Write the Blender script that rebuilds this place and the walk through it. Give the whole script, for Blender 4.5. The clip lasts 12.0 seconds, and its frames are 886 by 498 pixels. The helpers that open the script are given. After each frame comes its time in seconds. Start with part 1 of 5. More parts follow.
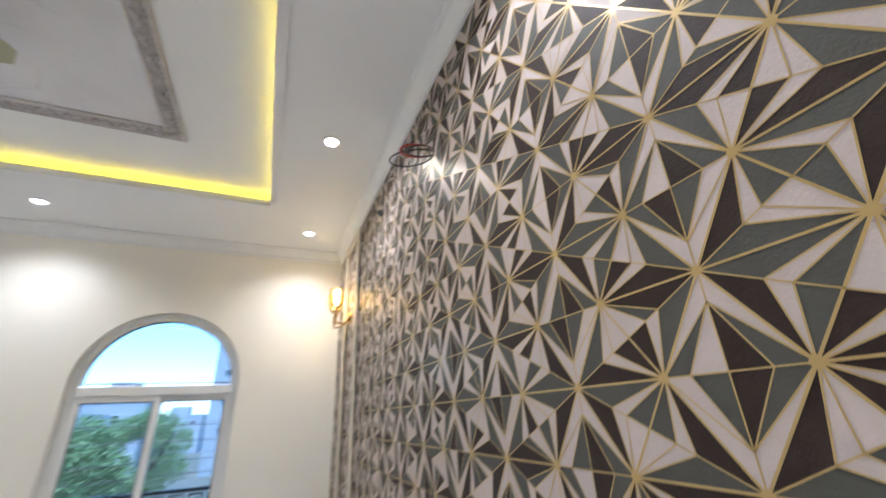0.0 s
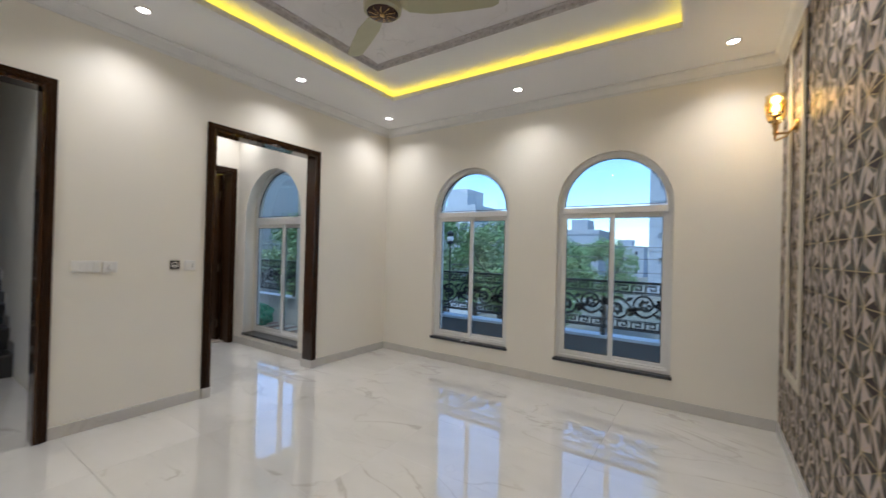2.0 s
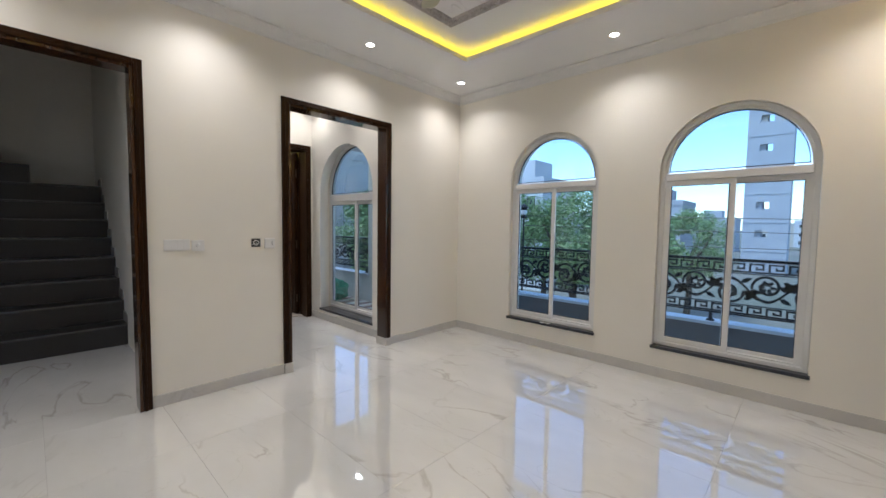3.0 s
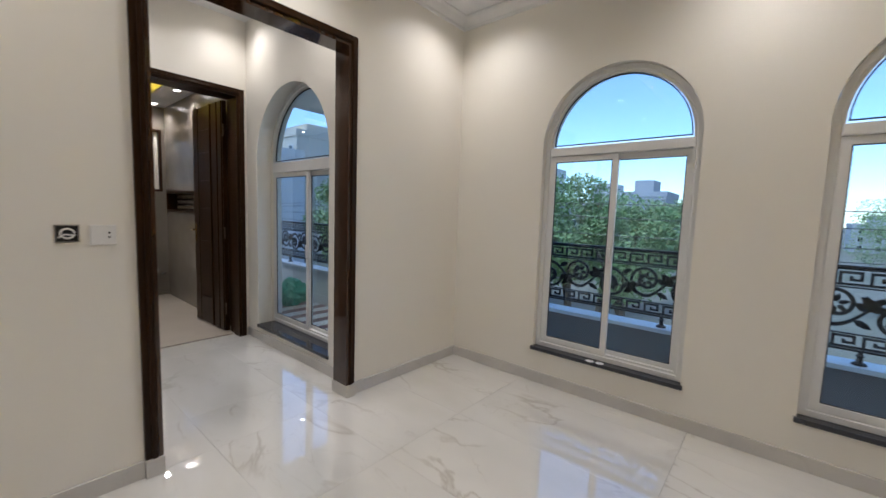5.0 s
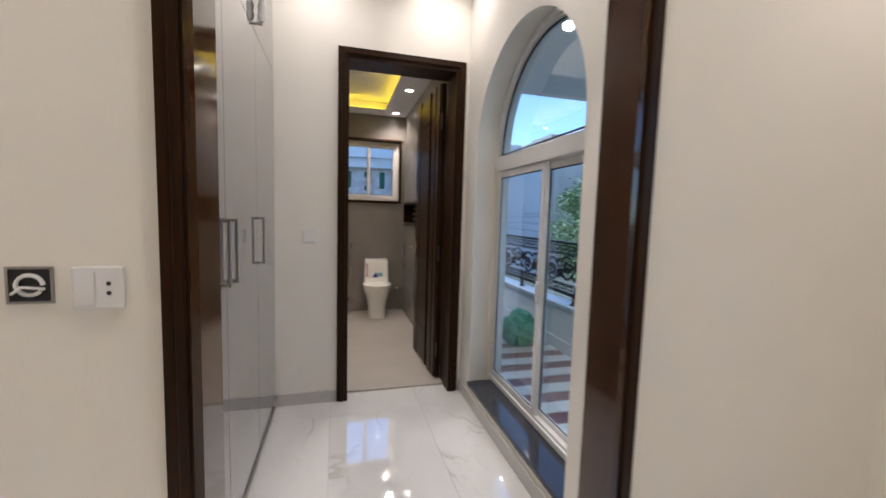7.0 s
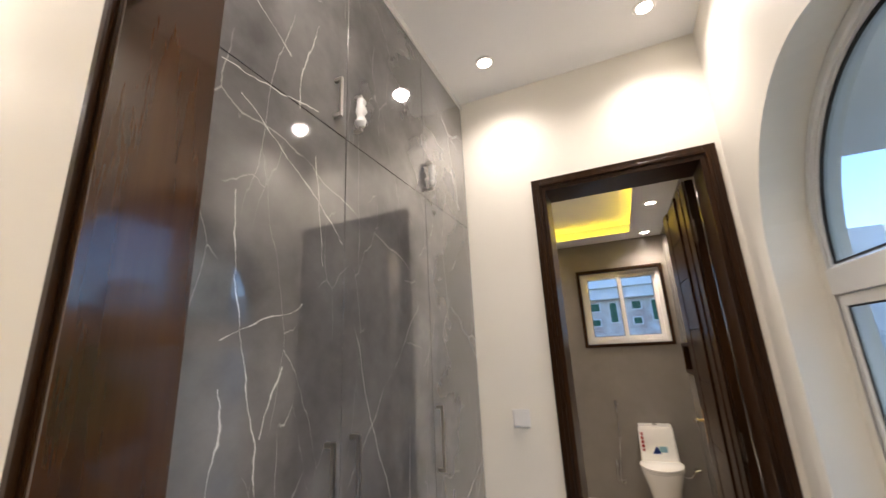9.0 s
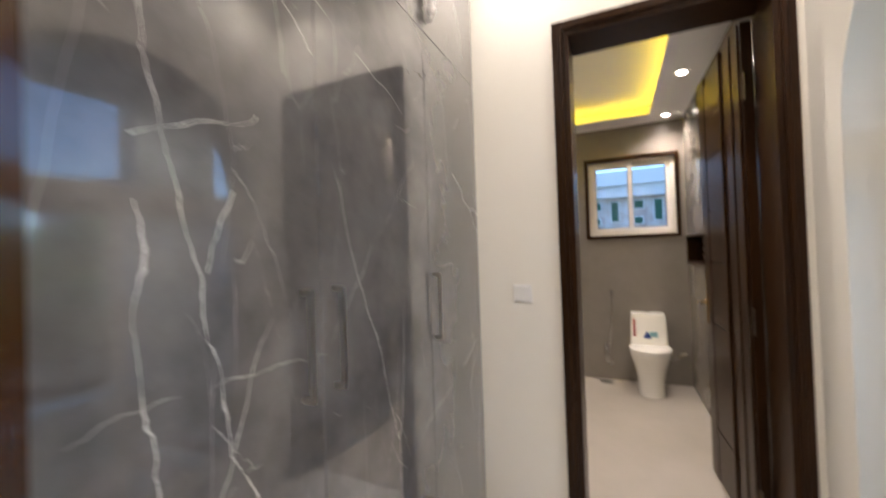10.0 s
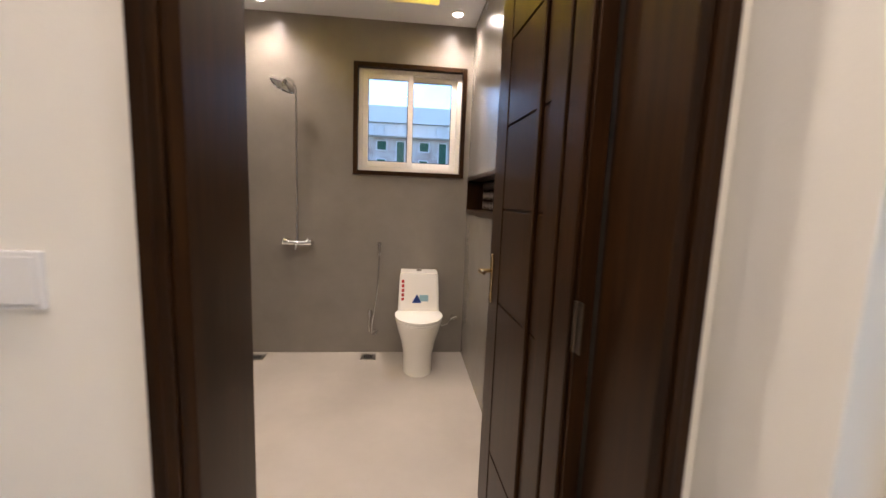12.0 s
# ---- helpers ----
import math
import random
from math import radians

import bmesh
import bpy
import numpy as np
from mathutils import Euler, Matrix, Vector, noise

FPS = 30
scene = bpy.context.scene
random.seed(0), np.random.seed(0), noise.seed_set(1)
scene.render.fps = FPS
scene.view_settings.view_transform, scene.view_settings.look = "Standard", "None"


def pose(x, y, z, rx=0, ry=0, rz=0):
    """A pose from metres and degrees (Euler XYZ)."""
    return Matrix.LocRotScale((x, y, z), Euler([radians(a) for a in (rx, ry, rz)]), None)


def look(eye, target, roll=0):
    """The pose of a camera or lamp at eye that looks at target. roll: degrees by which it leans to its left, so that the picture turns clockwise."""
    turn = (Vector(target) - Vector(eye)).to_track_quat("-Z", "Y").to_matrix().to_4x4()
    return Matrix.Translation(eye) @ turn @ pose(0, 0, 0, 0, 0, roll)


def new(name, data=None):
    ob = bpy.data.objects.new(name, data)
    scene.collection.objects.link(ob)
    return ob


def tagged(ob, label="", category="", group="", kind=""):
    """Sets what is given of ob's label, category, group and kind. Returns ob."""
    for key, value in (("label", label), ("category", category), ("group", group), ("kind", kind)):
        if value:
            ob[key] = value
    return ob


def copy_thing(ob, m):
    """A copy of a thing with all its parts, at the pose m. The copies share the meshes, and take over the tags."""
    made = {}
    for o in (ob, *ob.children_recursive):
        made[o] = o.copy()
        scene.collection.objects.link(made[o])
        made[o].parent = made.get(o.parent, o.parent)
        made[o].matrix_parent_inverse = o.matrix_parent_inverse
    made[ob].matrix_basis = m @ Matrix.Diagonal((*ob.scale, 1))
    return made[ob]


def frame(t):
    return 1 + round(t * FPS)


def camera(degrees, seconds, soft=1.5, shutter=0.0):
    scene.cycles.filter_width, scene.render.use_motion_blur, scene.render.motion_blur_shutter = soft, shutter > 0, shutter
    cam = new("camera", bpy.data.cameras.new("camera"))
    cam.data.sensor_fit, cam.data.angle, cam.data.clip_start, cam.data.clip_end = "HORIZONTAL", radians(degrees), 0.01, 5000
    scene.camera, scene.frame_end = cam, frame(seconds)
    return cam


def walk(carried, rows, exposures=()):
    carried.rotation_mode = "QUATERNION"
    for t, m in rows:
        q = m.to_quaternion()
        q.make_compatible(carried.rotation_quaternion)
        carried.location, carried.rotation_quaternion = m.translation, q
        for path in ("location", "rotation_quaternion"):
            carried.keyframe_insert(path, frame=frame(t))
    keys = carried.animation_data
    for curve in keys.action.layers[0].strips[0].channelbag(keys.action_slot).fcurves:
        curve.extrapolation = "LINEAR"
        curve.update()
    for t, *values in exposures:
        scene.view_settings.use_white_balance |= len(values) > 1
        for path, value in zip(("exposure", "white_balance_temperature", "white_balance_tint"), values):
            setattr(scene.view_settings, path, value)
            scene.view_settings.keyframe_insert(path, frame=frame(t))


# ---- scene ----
cam = camera(97.4, 12.0, 1.5, 0.4)
PATH = [
    (0, (3.721, -2.433, 1.586), (4.472, -0.75, 2.362), -2.9),
    (0.5, (3.717, -2.596, 1.539), (3.956, -0.68, 2.058), -1.4),
    (1, (3.764, -2.733, 1.467), (3.443, -0.778, 1.742), 0.3),
    (1.5, (3.785, -2.858, 1.427), (2.978, -1.032, 1.533), 1.3),
    (2, (3.752, -2.921, 1.382), (2.635, -1.262, 1.394), 1.5),
    (2.5, (3.694, -2.88, 1.384), (2.392, -1.364, 1.318), 1.3),
    (3, (3.468, -2.769, 1.382), (2.099, -1.317, 1.259), 0.8),
    (3.2, (3.388, -2.72, 1.381), (2.022, -1.266, 1.241), 0.8),
    (5, (2.266, -1.655, 1.347), (0.974, -0.14, 1.162), 1.9),
    (5.5, (1.961, -1.354, 1.354), (0.571, 0.072, 1.166), 2.2),
    (6, (1.606, -1.131, 1.36), (0.03, 0.086, 1.174), 2.8),
    (6.5, (1.275, -0.971, 1.347), (-0.508, -0.085, 1.157), 2.6),
    (8.3, (0.358, -0.626, 1.482), (-1.597, -0.998, 1.679), -1.6),
    (8.5, (0.321, -0.591, 1.491), (-1.593, -1.077, 1.813), -2.1),
    (9, (0.28, -0.495, 1.554), (-1.493, -1.268, 2.064), -2.8),
    (9.5, (0.227, -0.515, 1.527), (-1.487, -1.448, 1.965), -3.1),
    (10, (0.049, -0.608, 1.403), (-1.78, -1.417, 1.434), -1.9),
    (10.5, (-0.238, -0.602, 1.338), (-2.206, -0.873, 1.105), 0.3),
    (11, (-0.583, -0.505, 1.338), (-2.568, -0.423, 1.103), 1.4),
    (11.5, (-0.899, -0.449, 1.336), (-2.879, -0.281, 1.11), 2.1),
    (12, (-1.254, -0.46, 1.342), (-3.228, -0.262, 1.088), 2.2),
]

walk(cam, [(t, look(eye, target, roll)) for t, eye, target, roll in PATH],
     [(0, 1.85, 5350, 11), (0.5, 1.5, 5600, 12), (1, 1.3, 5750, 11), (2, 1.3, 5850, 11), (3, 1.35, 5850, 12), (5, 1.2, 5950, 13), (5.5, 1.22, 5950, 11), (6.5, 1.4, 6050, 17),
      (8.5, 2.0, 6350, 14), (9.5, 2.05, 6650, 18), (10, 2.15, 6500, 16), (10.5, 2.6, 6200, 14), (11, 2.6, 6200, 14), (11.5, 2.5, 6300, 16), (12, 2.3, 6700, 20)])

# ---- world and sun ----
world = bpy.data.worlds.new("world")
scene.world = world
world.use_nodes = True
wn = world.node_tree
sky = wn.nodes.new("ShaderNodeTexSky")
sky.sky_type = "NISHITA"
sky.sun_disc = False
sky.sun_elevation = radians(60)
sky.sun_rotation = radians(200)
sky.air_density, sky.dust_density, sky.ozone_density = 1.0, 0.4, 3.0
sky.altitude = 500
bg = wn.nodes["Background"]
bg.inputs["Strength"].default_value = 0.14
wn.links.new(sky.outputs["Color"], bg.inputs["Color"])
sun = new("sun", bpy.data.lights.new("sun", "SUN"))
sun.data.energy, sun.data.angle, sun.data.color = 1.5, radians(20), (1, 0.96, 0.9)
sun.matrix_world = look((-7, -16, 31), (0, 0, 0))

# ---- large numbers of the plan ----
EAST, SOUTH, NORTH, CEIL, TRAY = 4.26, -3.65, 1.20, 3.055, 3.145
BATH_W, BATH_S, BATH_N, BATH_CEIL = -4.51, -1.75, 0.055, 2.70
DR_W, CAB_Y, DR_N = -1.88, -1.26, 0.09
DCEIL = 3.148
DOWN_W, DOWN_COL = 14, (1.0, 0.92, 0.82)
LED_COL = (1.0, 0.72, 0.05)


# ---- materials ----
def mat(name, color, rough=0.5, metal=0.0, color2=None, scale=4.0, bump=0.0, bscale=60.0, coat=0.0, stretch=(1, 1, 1), detail=5):
    m = bpy.data.materials.new(name)
    m.use_nodes = True
    nt = m.node_tree
    b = nt.nodes["Principled BSDF"]
    b.inputs["Roughness"].default_value = rough
    b.inputs["Metallic"].default_value = metal
    b.inputs["Coat Weight"].default_value = coat
    b.inputs["Coat Roughness"].default_value = 0.06
    b.inputs["Base Color"].default_value = (*color, 1)
    tc = nt.nodes.new("ShaderNodeTexCoord")
    mp = nt.nodes.new("ShaderNodeMapping")
    mp.inputs["Scale"].default_value = stretch
    nt.links.new(tc.outputs["Object"], mp.inputs["Vector"])
    if color2:
        n1 = nt.nodes.new("ShaderNodeTexNoise")
        n1.inputs["Scale"].default_value, n1.inputs["Detail"].default_value = scale, detail
        n1.inputs["Roughness"].default_value = 0.6
        mx = nt.nodes.new("ShaderNodeMix")
        mx.data_type = "RGBA"
        mx.inputs[6].default_value, mx.inputs[7].default_value = (*color, 1), (*color2, 1)
        rp = nt.nodes.new("ShaderNodeMapRange")
        rp.inputs[1].default_value, rp.inputs[2].default_value = 0.3, 0.7
        nt.links.new(mp.outputs[0], n1.inputs["Vector"])
        nt.links.new(n1.outputs["Fac"], rp.inputs[0])
        nt.links.new(rp.outputs[0], mx.inputs[0])
        nt.links.new(mx.outputs[2], b.inputs["Base Color"])
    if bump:
        n2 = nt.nodes.new("ShaderNodeTexNoise")
        n2.inputs["Scale"].default_value = bscale
        bp = nt.nodes.new("ShaderNodeBump")
        bp.inputs["Strength"].default_value, bp.inputs["Distance"].default_value = bump, 0.004
        nt.links.new(mp.outputs[0], n2.inputs["Vector"])
        nt.links.new(n2.outputs["Fac"], bp.inputs["Height"])
        nt.links.new(bp.outputs[0], b.inputs["Normal"])
    return m


def veined(name, base, base2, vein, rough, vscale=1.2, width=0.035, bright=0.7, coat=0.0, per_piece=True, stretch=(1, 1, 1)):
    """Polished stone: clouds and two nets of thin veins; each piece takes its own cut of the pattern."""
    m = mat(name, base, rough, coat=coat)
    nt = m.node_tree
    b = nt.nodes["Principled BSDF"]
    tc = nt.nodes["Texture Coordinate"]
    mp = nt.nodes["Mapping"]
    mp.inputs["Scale"].default_value = stretch
    vec = mp.outputs[0]
    if per_piece:
        oi = nt.nodes.new("ShaderNodeObjectInfo")
        ml = nt.nodes.new("ShaderNodeMath")
        ml.operation = "MULTIPLY"
        ml.inputs[1].default_value = 37.0
        cx = nt.nodes.new("ShaderNodeCombineXYZ")
        ad = nt.nodes.new("ShaderNodeVectorMath")
        nt.links.new(oi.outputs["Random"], ml.inputs[0])
        nt.links.new(ml.outputs[0], cx.inputs[2])
        nt.links.new(mp.outputs[0], ad.inputs[0])
        nt.links.new(cx.outputs[0], ad.inputs[1])
        vec = ad.outputs[0]
    cloud = nt.nodes.new("ShaderNodeTexNoise")
    cloud.inputs["Scale"].default_value, cloud.inputs["Detail"].default_value = 2.5, 8
    nt.links.new(vec, cloud.inputs["Vector"])
    mx = nt.nodes.new("ShaderNodeMix")
    mx.data_type = "RGBA"
    mx.inputs[6].default_value, mx.inputs[7].default_value = (*base, 1), (*base2, 1)
    rp = nt.nodes.new("ShaderNodeMapRange")
    rp.inputs[1].default_value, rp.inputs[2].default_value = 0.35, 0.65
    nt.links.new(cloud.outputs["Fac"], rp.inputs[0])
    nt.links.new(rp.outputs[0], mx.inputs[0])
    last = mx.outputs[2]
    for k, (sc, w, amt) in enumerate(((vscale, width, bright), (vscale * 2.7, width * 0.5, bright * 0.5))):
        n = nt.nodes.new("ShaderNodeTexNoise")
        n.inputs["Scale"].default_value, n.inputs["Detail"].default_value = sc, 6
        n.inputs["Distortion"].default_value = 0.9
        nt.links.new(vec, n.inputs["Vector"])
        s = nt.nodes.new("ShaderNodeMath")
        s.operation = "SUBTRACT"
        s.inputs[1].default_value = 0.5 + 0.03 * k
        a = nt.nodes.new("ShaderNodeMath")
        a.operation = "ABSOLUTE"
        r = nt.nodes.new("ShaderNodeMapRange")
        r.inputs[1].default_value, r.inputs[2].default_value = 0.0, w
        r.inputs[3].default_value, r.inputs[4].default_value = amt, 0.0
        g = nt.nodes.new("ShaderNodeTexNoise")
        g.inputs["Scale"].default_value = 1.7 + k
        gm = nt.nodes.new("ShaderNodeMapRange")
        gm.inputs[1].default_value, gm.inputs[2].default_value = 0.45, 0.6
        f = nt.nodes.new("ShaderNodeMath")
        f.operation = "MULTIPLY"
        nt.links.new(vec, g.inputs["Vector"])
        nt.links.new(g.outputs["Fac"], gm.inputs[0])
        nt.links.new(n.outputs["Fac"], s.inputs[0])
        nt.links.new(s.outputs[0], a.inputs[0])
        nt.links.new(a.outputs[0], r.inputs[0])
        nt.links.new(r.outputs[0], f.inputs[0])
        nt.links.new(gm.outputs[0], f.inputs[1])
        m2 = nt.nodes.new("ShaderNodeMix")
        m2.data_type = "RGBA"
        m2.inputs[7].default_value = (*vein, 1)
        nt.links.new(f.outputs[0], m2.inputs[0])
        nt.links.new(last, m2.inputs[6])
        last = m2.outputs[2]
    nt.links.new(last, b.inputs["Base Color"])
    return m


def crackled(name):
    """Glossy grey stone laminate: mottled clouds and thin crisp white veins that run mostly upright."""
    m = mat(name, (0.066, 0.063, 0.064), 0.06, color2=(0.20, 0.193, 0.19), scale=2.6, coat=0.35, detail=9)
    nt = m.node_tree
    b = nt.nodes["Principled BSDF"]
    tc = nt.nodes["Texture Coordinate"]
    last = b.inputs["Base Color"].links[0].from_socket
    for k, (sc, st, w, amt, lo) in enumerate(((1.15, (1.6, 1, 0.45), 0.0024, 0.5, 0.52), (2.6, (1.5, 1, 0.35), 0.0028, 0.42, 0.56), (1.0, (1.0, 1, 0.9), 0.0026, 0.3, 0.50), (4.2, (1.6, 1, 0.5), 0.0040, 0.3, 0.56))):
        mp = nt.nodes.new("ShaderNodeMapping")
        mp.inputs["Scale"].default_value = st
        mp.inputs["Location"].default_value = (3.7 * k + 1.3, 0.4 * k, 2.1 * k)
        mp.inputs["Rotation"].default_value = (0, 0.22 * (k - 1), 0)
        ns = nt.nodes.new("ShaderNodeTexNoise")
        ns.inputs["Scale"].default_value, ns.inputs["Detail"].default_value = 5.0, 6
        sub = nt.nodes.new("ShaderNodeVectorMath")
        sub.operation = "SCALE"
        sub.inputs["Scale"].default_value = 0.09
        ad = nt.nodes.new("ShaderNodeVectorMath")
        vo = nt.nodes.new("ShaderNodeTexVoronoi")
        vo.feature = "DISTANCE_TO_EDGE"
        vo.inputs["Scale"].default_value = sc
        r = nt.nodes.new("ShaderNodeMapRange")
        r.inputs[1].default_value, r.inputs[2].default_value = w * 0.3, w
        r.inputs[3].default_value, r.inputs[4].default_value = amt, 0.0
        g = nt.nodes.new("ShaderNodeTexNoise")
        g.inputs["Scale"].default_value, g.inputs["Detail"].default_value = 1.5 + k, 3
        gm = nt.nodes.new("ShaderNodeMapRange")
        gm.inputs[1].default_value, gm.inputs[2].default_value = lo - 0.03, lo + 0.04
        f = nt.nodes.new("ShaderNodeMath")
        f.operation = "MULTIPLY"
        mx = nt.nodes.new("ShaderNodeMix")
        mx.data_type = "RGBA"
        mx.inputs[7].default_value = (0.78, 0.76, 0.73, 1)
        nt.links.new(tc.outputs["Object"], mp.inputs[0])
        nt.links.new(mp.outputs[0], ns.inputs["Vector"])
        nt.links.new(ns.outputs["Color"], sub.inputs[0])
        nt.links.new(mp.outputs[0], ad.inputs[0])
        nt.links.new(sub.outputs[0], ad.inputs[1])
        nt.links.new(ad.outputs[0], vo.inputs["Vector"])
        nt.links.new(vo.outputs["Distance"], r.inputs[0])
        nt.links.new(mp.outputs[0], g.inputs["Vector"])
        nt.links.new(g.outputs["Fac"], gm.inputs[0])
        nt.links.new(r.outputs[0], f.inputs[0])
        nt.links.new(gm.outputs[0], f.inputs[1])
        nt.links.new(f.outputs[0], mx.inputs[0])
        nt.links.new(last, mx.inputs[6])
        last = mx.outputs[2]
    # the long jagged veins of the first doors, as runs of (x, z) corners
    runs = [[(0.75, 1.95), (0.73, 1.76), (0.70, 1.63), (0.68, 1.52), (0.66, 1.40), (0.61, 1.17), (0.55, 0.95), (0.53, 0.6)],
            [(0.75, 2.20), (0.66, 2.13), (0.48, 2.01), (0.36, 1.90)], [(0.49, 2.14), (0.47, 1.93), (0.45, 1.81)],
            [(0.75, 1.61), (0.59, 1.66), (0.52, 1.69)], [(0.74, 1.50), (0.73, 1.40), (0.75, 1.33), (0.74, 1.22), (0.72, 1.05), (0.73, 0.85)],
            [(0.81, 2.25), (0.49, 2.30)], [(0.74, 2.50), (0.61, 2.41)], [(0.49, 2.62), (0.55, 2.48), (0.57, 2.27)], [(0.64, 1.38), (0.61, 1.45), (0.58, 1.54)]]
    ns = nt.nodes.new("ShaderNodeTexNoise")
    ns.inputs["Scale"].default_value, ns.inputs["Detail"].default_value = 9.0, 6
    nt.links.new(tc.outputs["Object"], ns.inputs["Vector"])

    def vmath(op, a_, c_=None):
        v = nt.nodes.new("ShaderNodeVectorMath")
        v.operation = op
        for k_, q_ in enumerate((a_, c_)):
            if q_ is None:
                continue
            if isinstance(q_, tuple):
                v.inputs[k_].default_value = q_
            else:
                nt.links.new(q_, v.inputs[k_])
        return v

    off_ = vmath("SUBTRACT", ns.outputs["Color"], (0.5, 0.5, 0.5))
    off_ = vmath("MULTIPLY", off_.outputs[0], (0.055, 0.0, 0.055))
    flat = vmath("MULTIPLY", tc.outputs["Object"], (1, 0, 1))
    at_ = vmath("ADD", flat.outputs[0], off_.outputs[0]).outputs[0]
    near = None
    for run in runs:
        for (xa, za), (xb, zb) in zip(run, run[1:]):
            dx_, dz_ = xb - xa, zb - za
            pa = vmath("SUBTRACT", at_, (xa, 0, za))
            dt = vmath("DOT_PRODUCT", pa.outputs[0], (dx_ / (dx_ * dx_ + dz_ * dz_), 0, dz_ / (dx_ * dx_ + dz_ * dz_)))
            cl = nt.nodes.new("ShaderNodeClamp")
            nt.links.new(dt.outputs["Value"], cl.inputs[0])
            on = vmath("SCALE", (dx_, 0, dz_))
            nt.links.new(cl.outputs[0], on.inputs["Scale"])
            ln_ = vmath("DISTANCE", pa.outputs[0], on.outputs[0])
            if near is None:
                near = ln_.outputs["Value"]
            else:
                mn = nt.nodes.new("ShaderNodeMath")
                mn.operation = "MINIMUM"
                nt.links.new(near, mn.inputs[0])
                nt.links.new(ln_.outputs["Value"], mn.inputs[1])
                near = mn.outputs[0]
    n3 = nt.nodes.new("ShaderNodeTexNoise")
    n3.inputs["Scale"].default_value, n3.inputs["Detail"].default_value = 14.0, 4
    nt.links.new(tc.outputs["Object"], n3.inputs["Vector"])
    wd_ = nt.nodes.new("ShaderNodeMapRange")
    wd_.inputs[1].default_value, wd_.inputs[2].default_value = 0.35, 0.7
    wd_.inputs[3].default_value, wd_.inputs[4].default_value = 0.0006, 0.0038
    nt.links.new(n3.outputs["Fac"], wd_.inputs[0])
    r = nt.nodes.new("ShaderNodeMapRange")
    r.inputs[1].default_value = 0.0
    nt.links.new(wd_.outputs[0], r.inputs[2])
    r.inputs[3].default_value, r.inputs[4].default_value = 0.9, 0.0
    nt.links.new(near, r.inputs[0])
    mx = nt.nodes.new("ShaderNodeMix")
    mx.data_type = "RGBA"
    mx.inputs[7].default_value = (0.78, 0.76, 0.73, 1)
    nt.links.new(r.outputs[0], mx.inputs[0])
    nt.links.new(last, mx.inputs[6])
    nt.links.new(mx.outputs[2], b.inputs["Base Color"])
    return m


def glow(name, color, strength):
    m = bpy.data.materials.new(name)
    m.use_nodes = True
    b = m.node_tree.nodes["Principled BSDF"]
    b.inputs["Base Color"].default_value = (*color, 1)
    b.inputs["Emission Color"].default_value = (*color, 1)
    b.inputs["Emission Strength"].default_value = strength
    return m


def clear_glass(name, tint, rough=0.0):
    m = bpy.data.materials.new(name)
    m.use_nodes = True
    b = m.node_tree.nodes["Principled BSDF"]
    b.inputs["Base Color"].default_value = (*tint, 1)
    b.inputs["Transmission Weight"].default_value = 1
    b.inputs["Roughness"].default_value = rough
    b.inputs["IOR"].default_value = 1.45
    return m


M_WALL = mat("cream_wall_paint", (0.84, 0.805, 0.73), 0.5, color2=(0.82, 0.785, 0.71), scale=1.5, bump=0.10, bscale=90)
M_CEIL = mat("white_ceiling_paint", (0.80, 0.80, 0.80), 0.6, color2=(0.77, 0.77, 0.78), scale=1.2, bump=0.05, bscale=60)
M_PLASTER = mat("white_plaster", (0.80, 0.80, 0.79), 0.5, bump=0.05, color2=(0.75, 0.75, 0.75), scale=6)
M_FLOOR = veined("polished_marble_tile", (0.79, 0.78, 0.75), (0.73, 0.72, 0.69), (0.42, 0.38, 0.33), 0.035, 0.9, 0.012, 0.55, stretch=(0.7, 1.4, 1))
for m_, cw in ((M_FLOOR, 1.0),):
    p_ = m_.node_tree.nodes["Principled BSDF"]
    p_.inputs["Coat Weight"].default_value, p_.inputs["Coat IOR"].default_value, p_.inputs["Coat Roughness"].default_value = cw, 2.2, 0.02
M_GROUT = mat("grey_grout", (0.35, 0.34, 0.32), 0.8)
M_SKIRT = veined("grey_marble_skirting", (0.55, 0.53, 0.50), (0.61, 0.59, 0.56), (0.42, 0.40, 0.37), 0.15, 2.0, 0.02, 0.4, per_piece=False)
M_WOOD = mat("dark_stained_wood", (0.013, 0.0055, 0.002), 0.32, color2=(0.036, 0.014, 0.004), scale=3.0, bump=0.05, bscale=40, coat=0.0, stretch=(14, 14, 0.8))
M_LINING = mat("brown_veneer", (0.026, 0.010, 0.003), 0.12, color2=(0.058, 0.023, 0.007), scale=2.2, bump=0.0, bscale=22, coat=0.4, stretch=(12, 12, 0.7))
M_WOOD.node_tree.nodes["Principled BSDF"].inputs["Specular IOR Level"].default_value = 0.16
M_CAB = crackled("grey_marble_laminate")
M_CAB.node_tree.nodes["Principled BSDF"].inputs["Coat Weight"].default_value = 1.0
M_CAB.node_tree.nodes["Principled BSDF"].inputs["Coat IOR"].default_value = 1.55
M_CAB.node_tree.nodes["Principled BSDF"].inputs["Coat Roughness"].default_value = 0.02
M_PVC = mat("white_window_profile", (0.78, 0.78, 0.77), 0.3, color2=(0.74, 0.74, 0.73), scale=5)
M_PVC_W = mat("cream_window_profile", (0.78, 0.74, 0.68), 0.3, color2=(0.74, 0.70, 0.64), scale=5)
M_GASKET = mat("black_rubber", (0.02, 0.02, 0.02), 0.6)
M_GLASS = clear_glass("window_glass", (0.66, 0.84, 0.95))
M_SILL = mat("black_granite", (0.028, 0.030, 0.038), 0.07, color2=(0.05, 0.052, 0.06), scale=220)
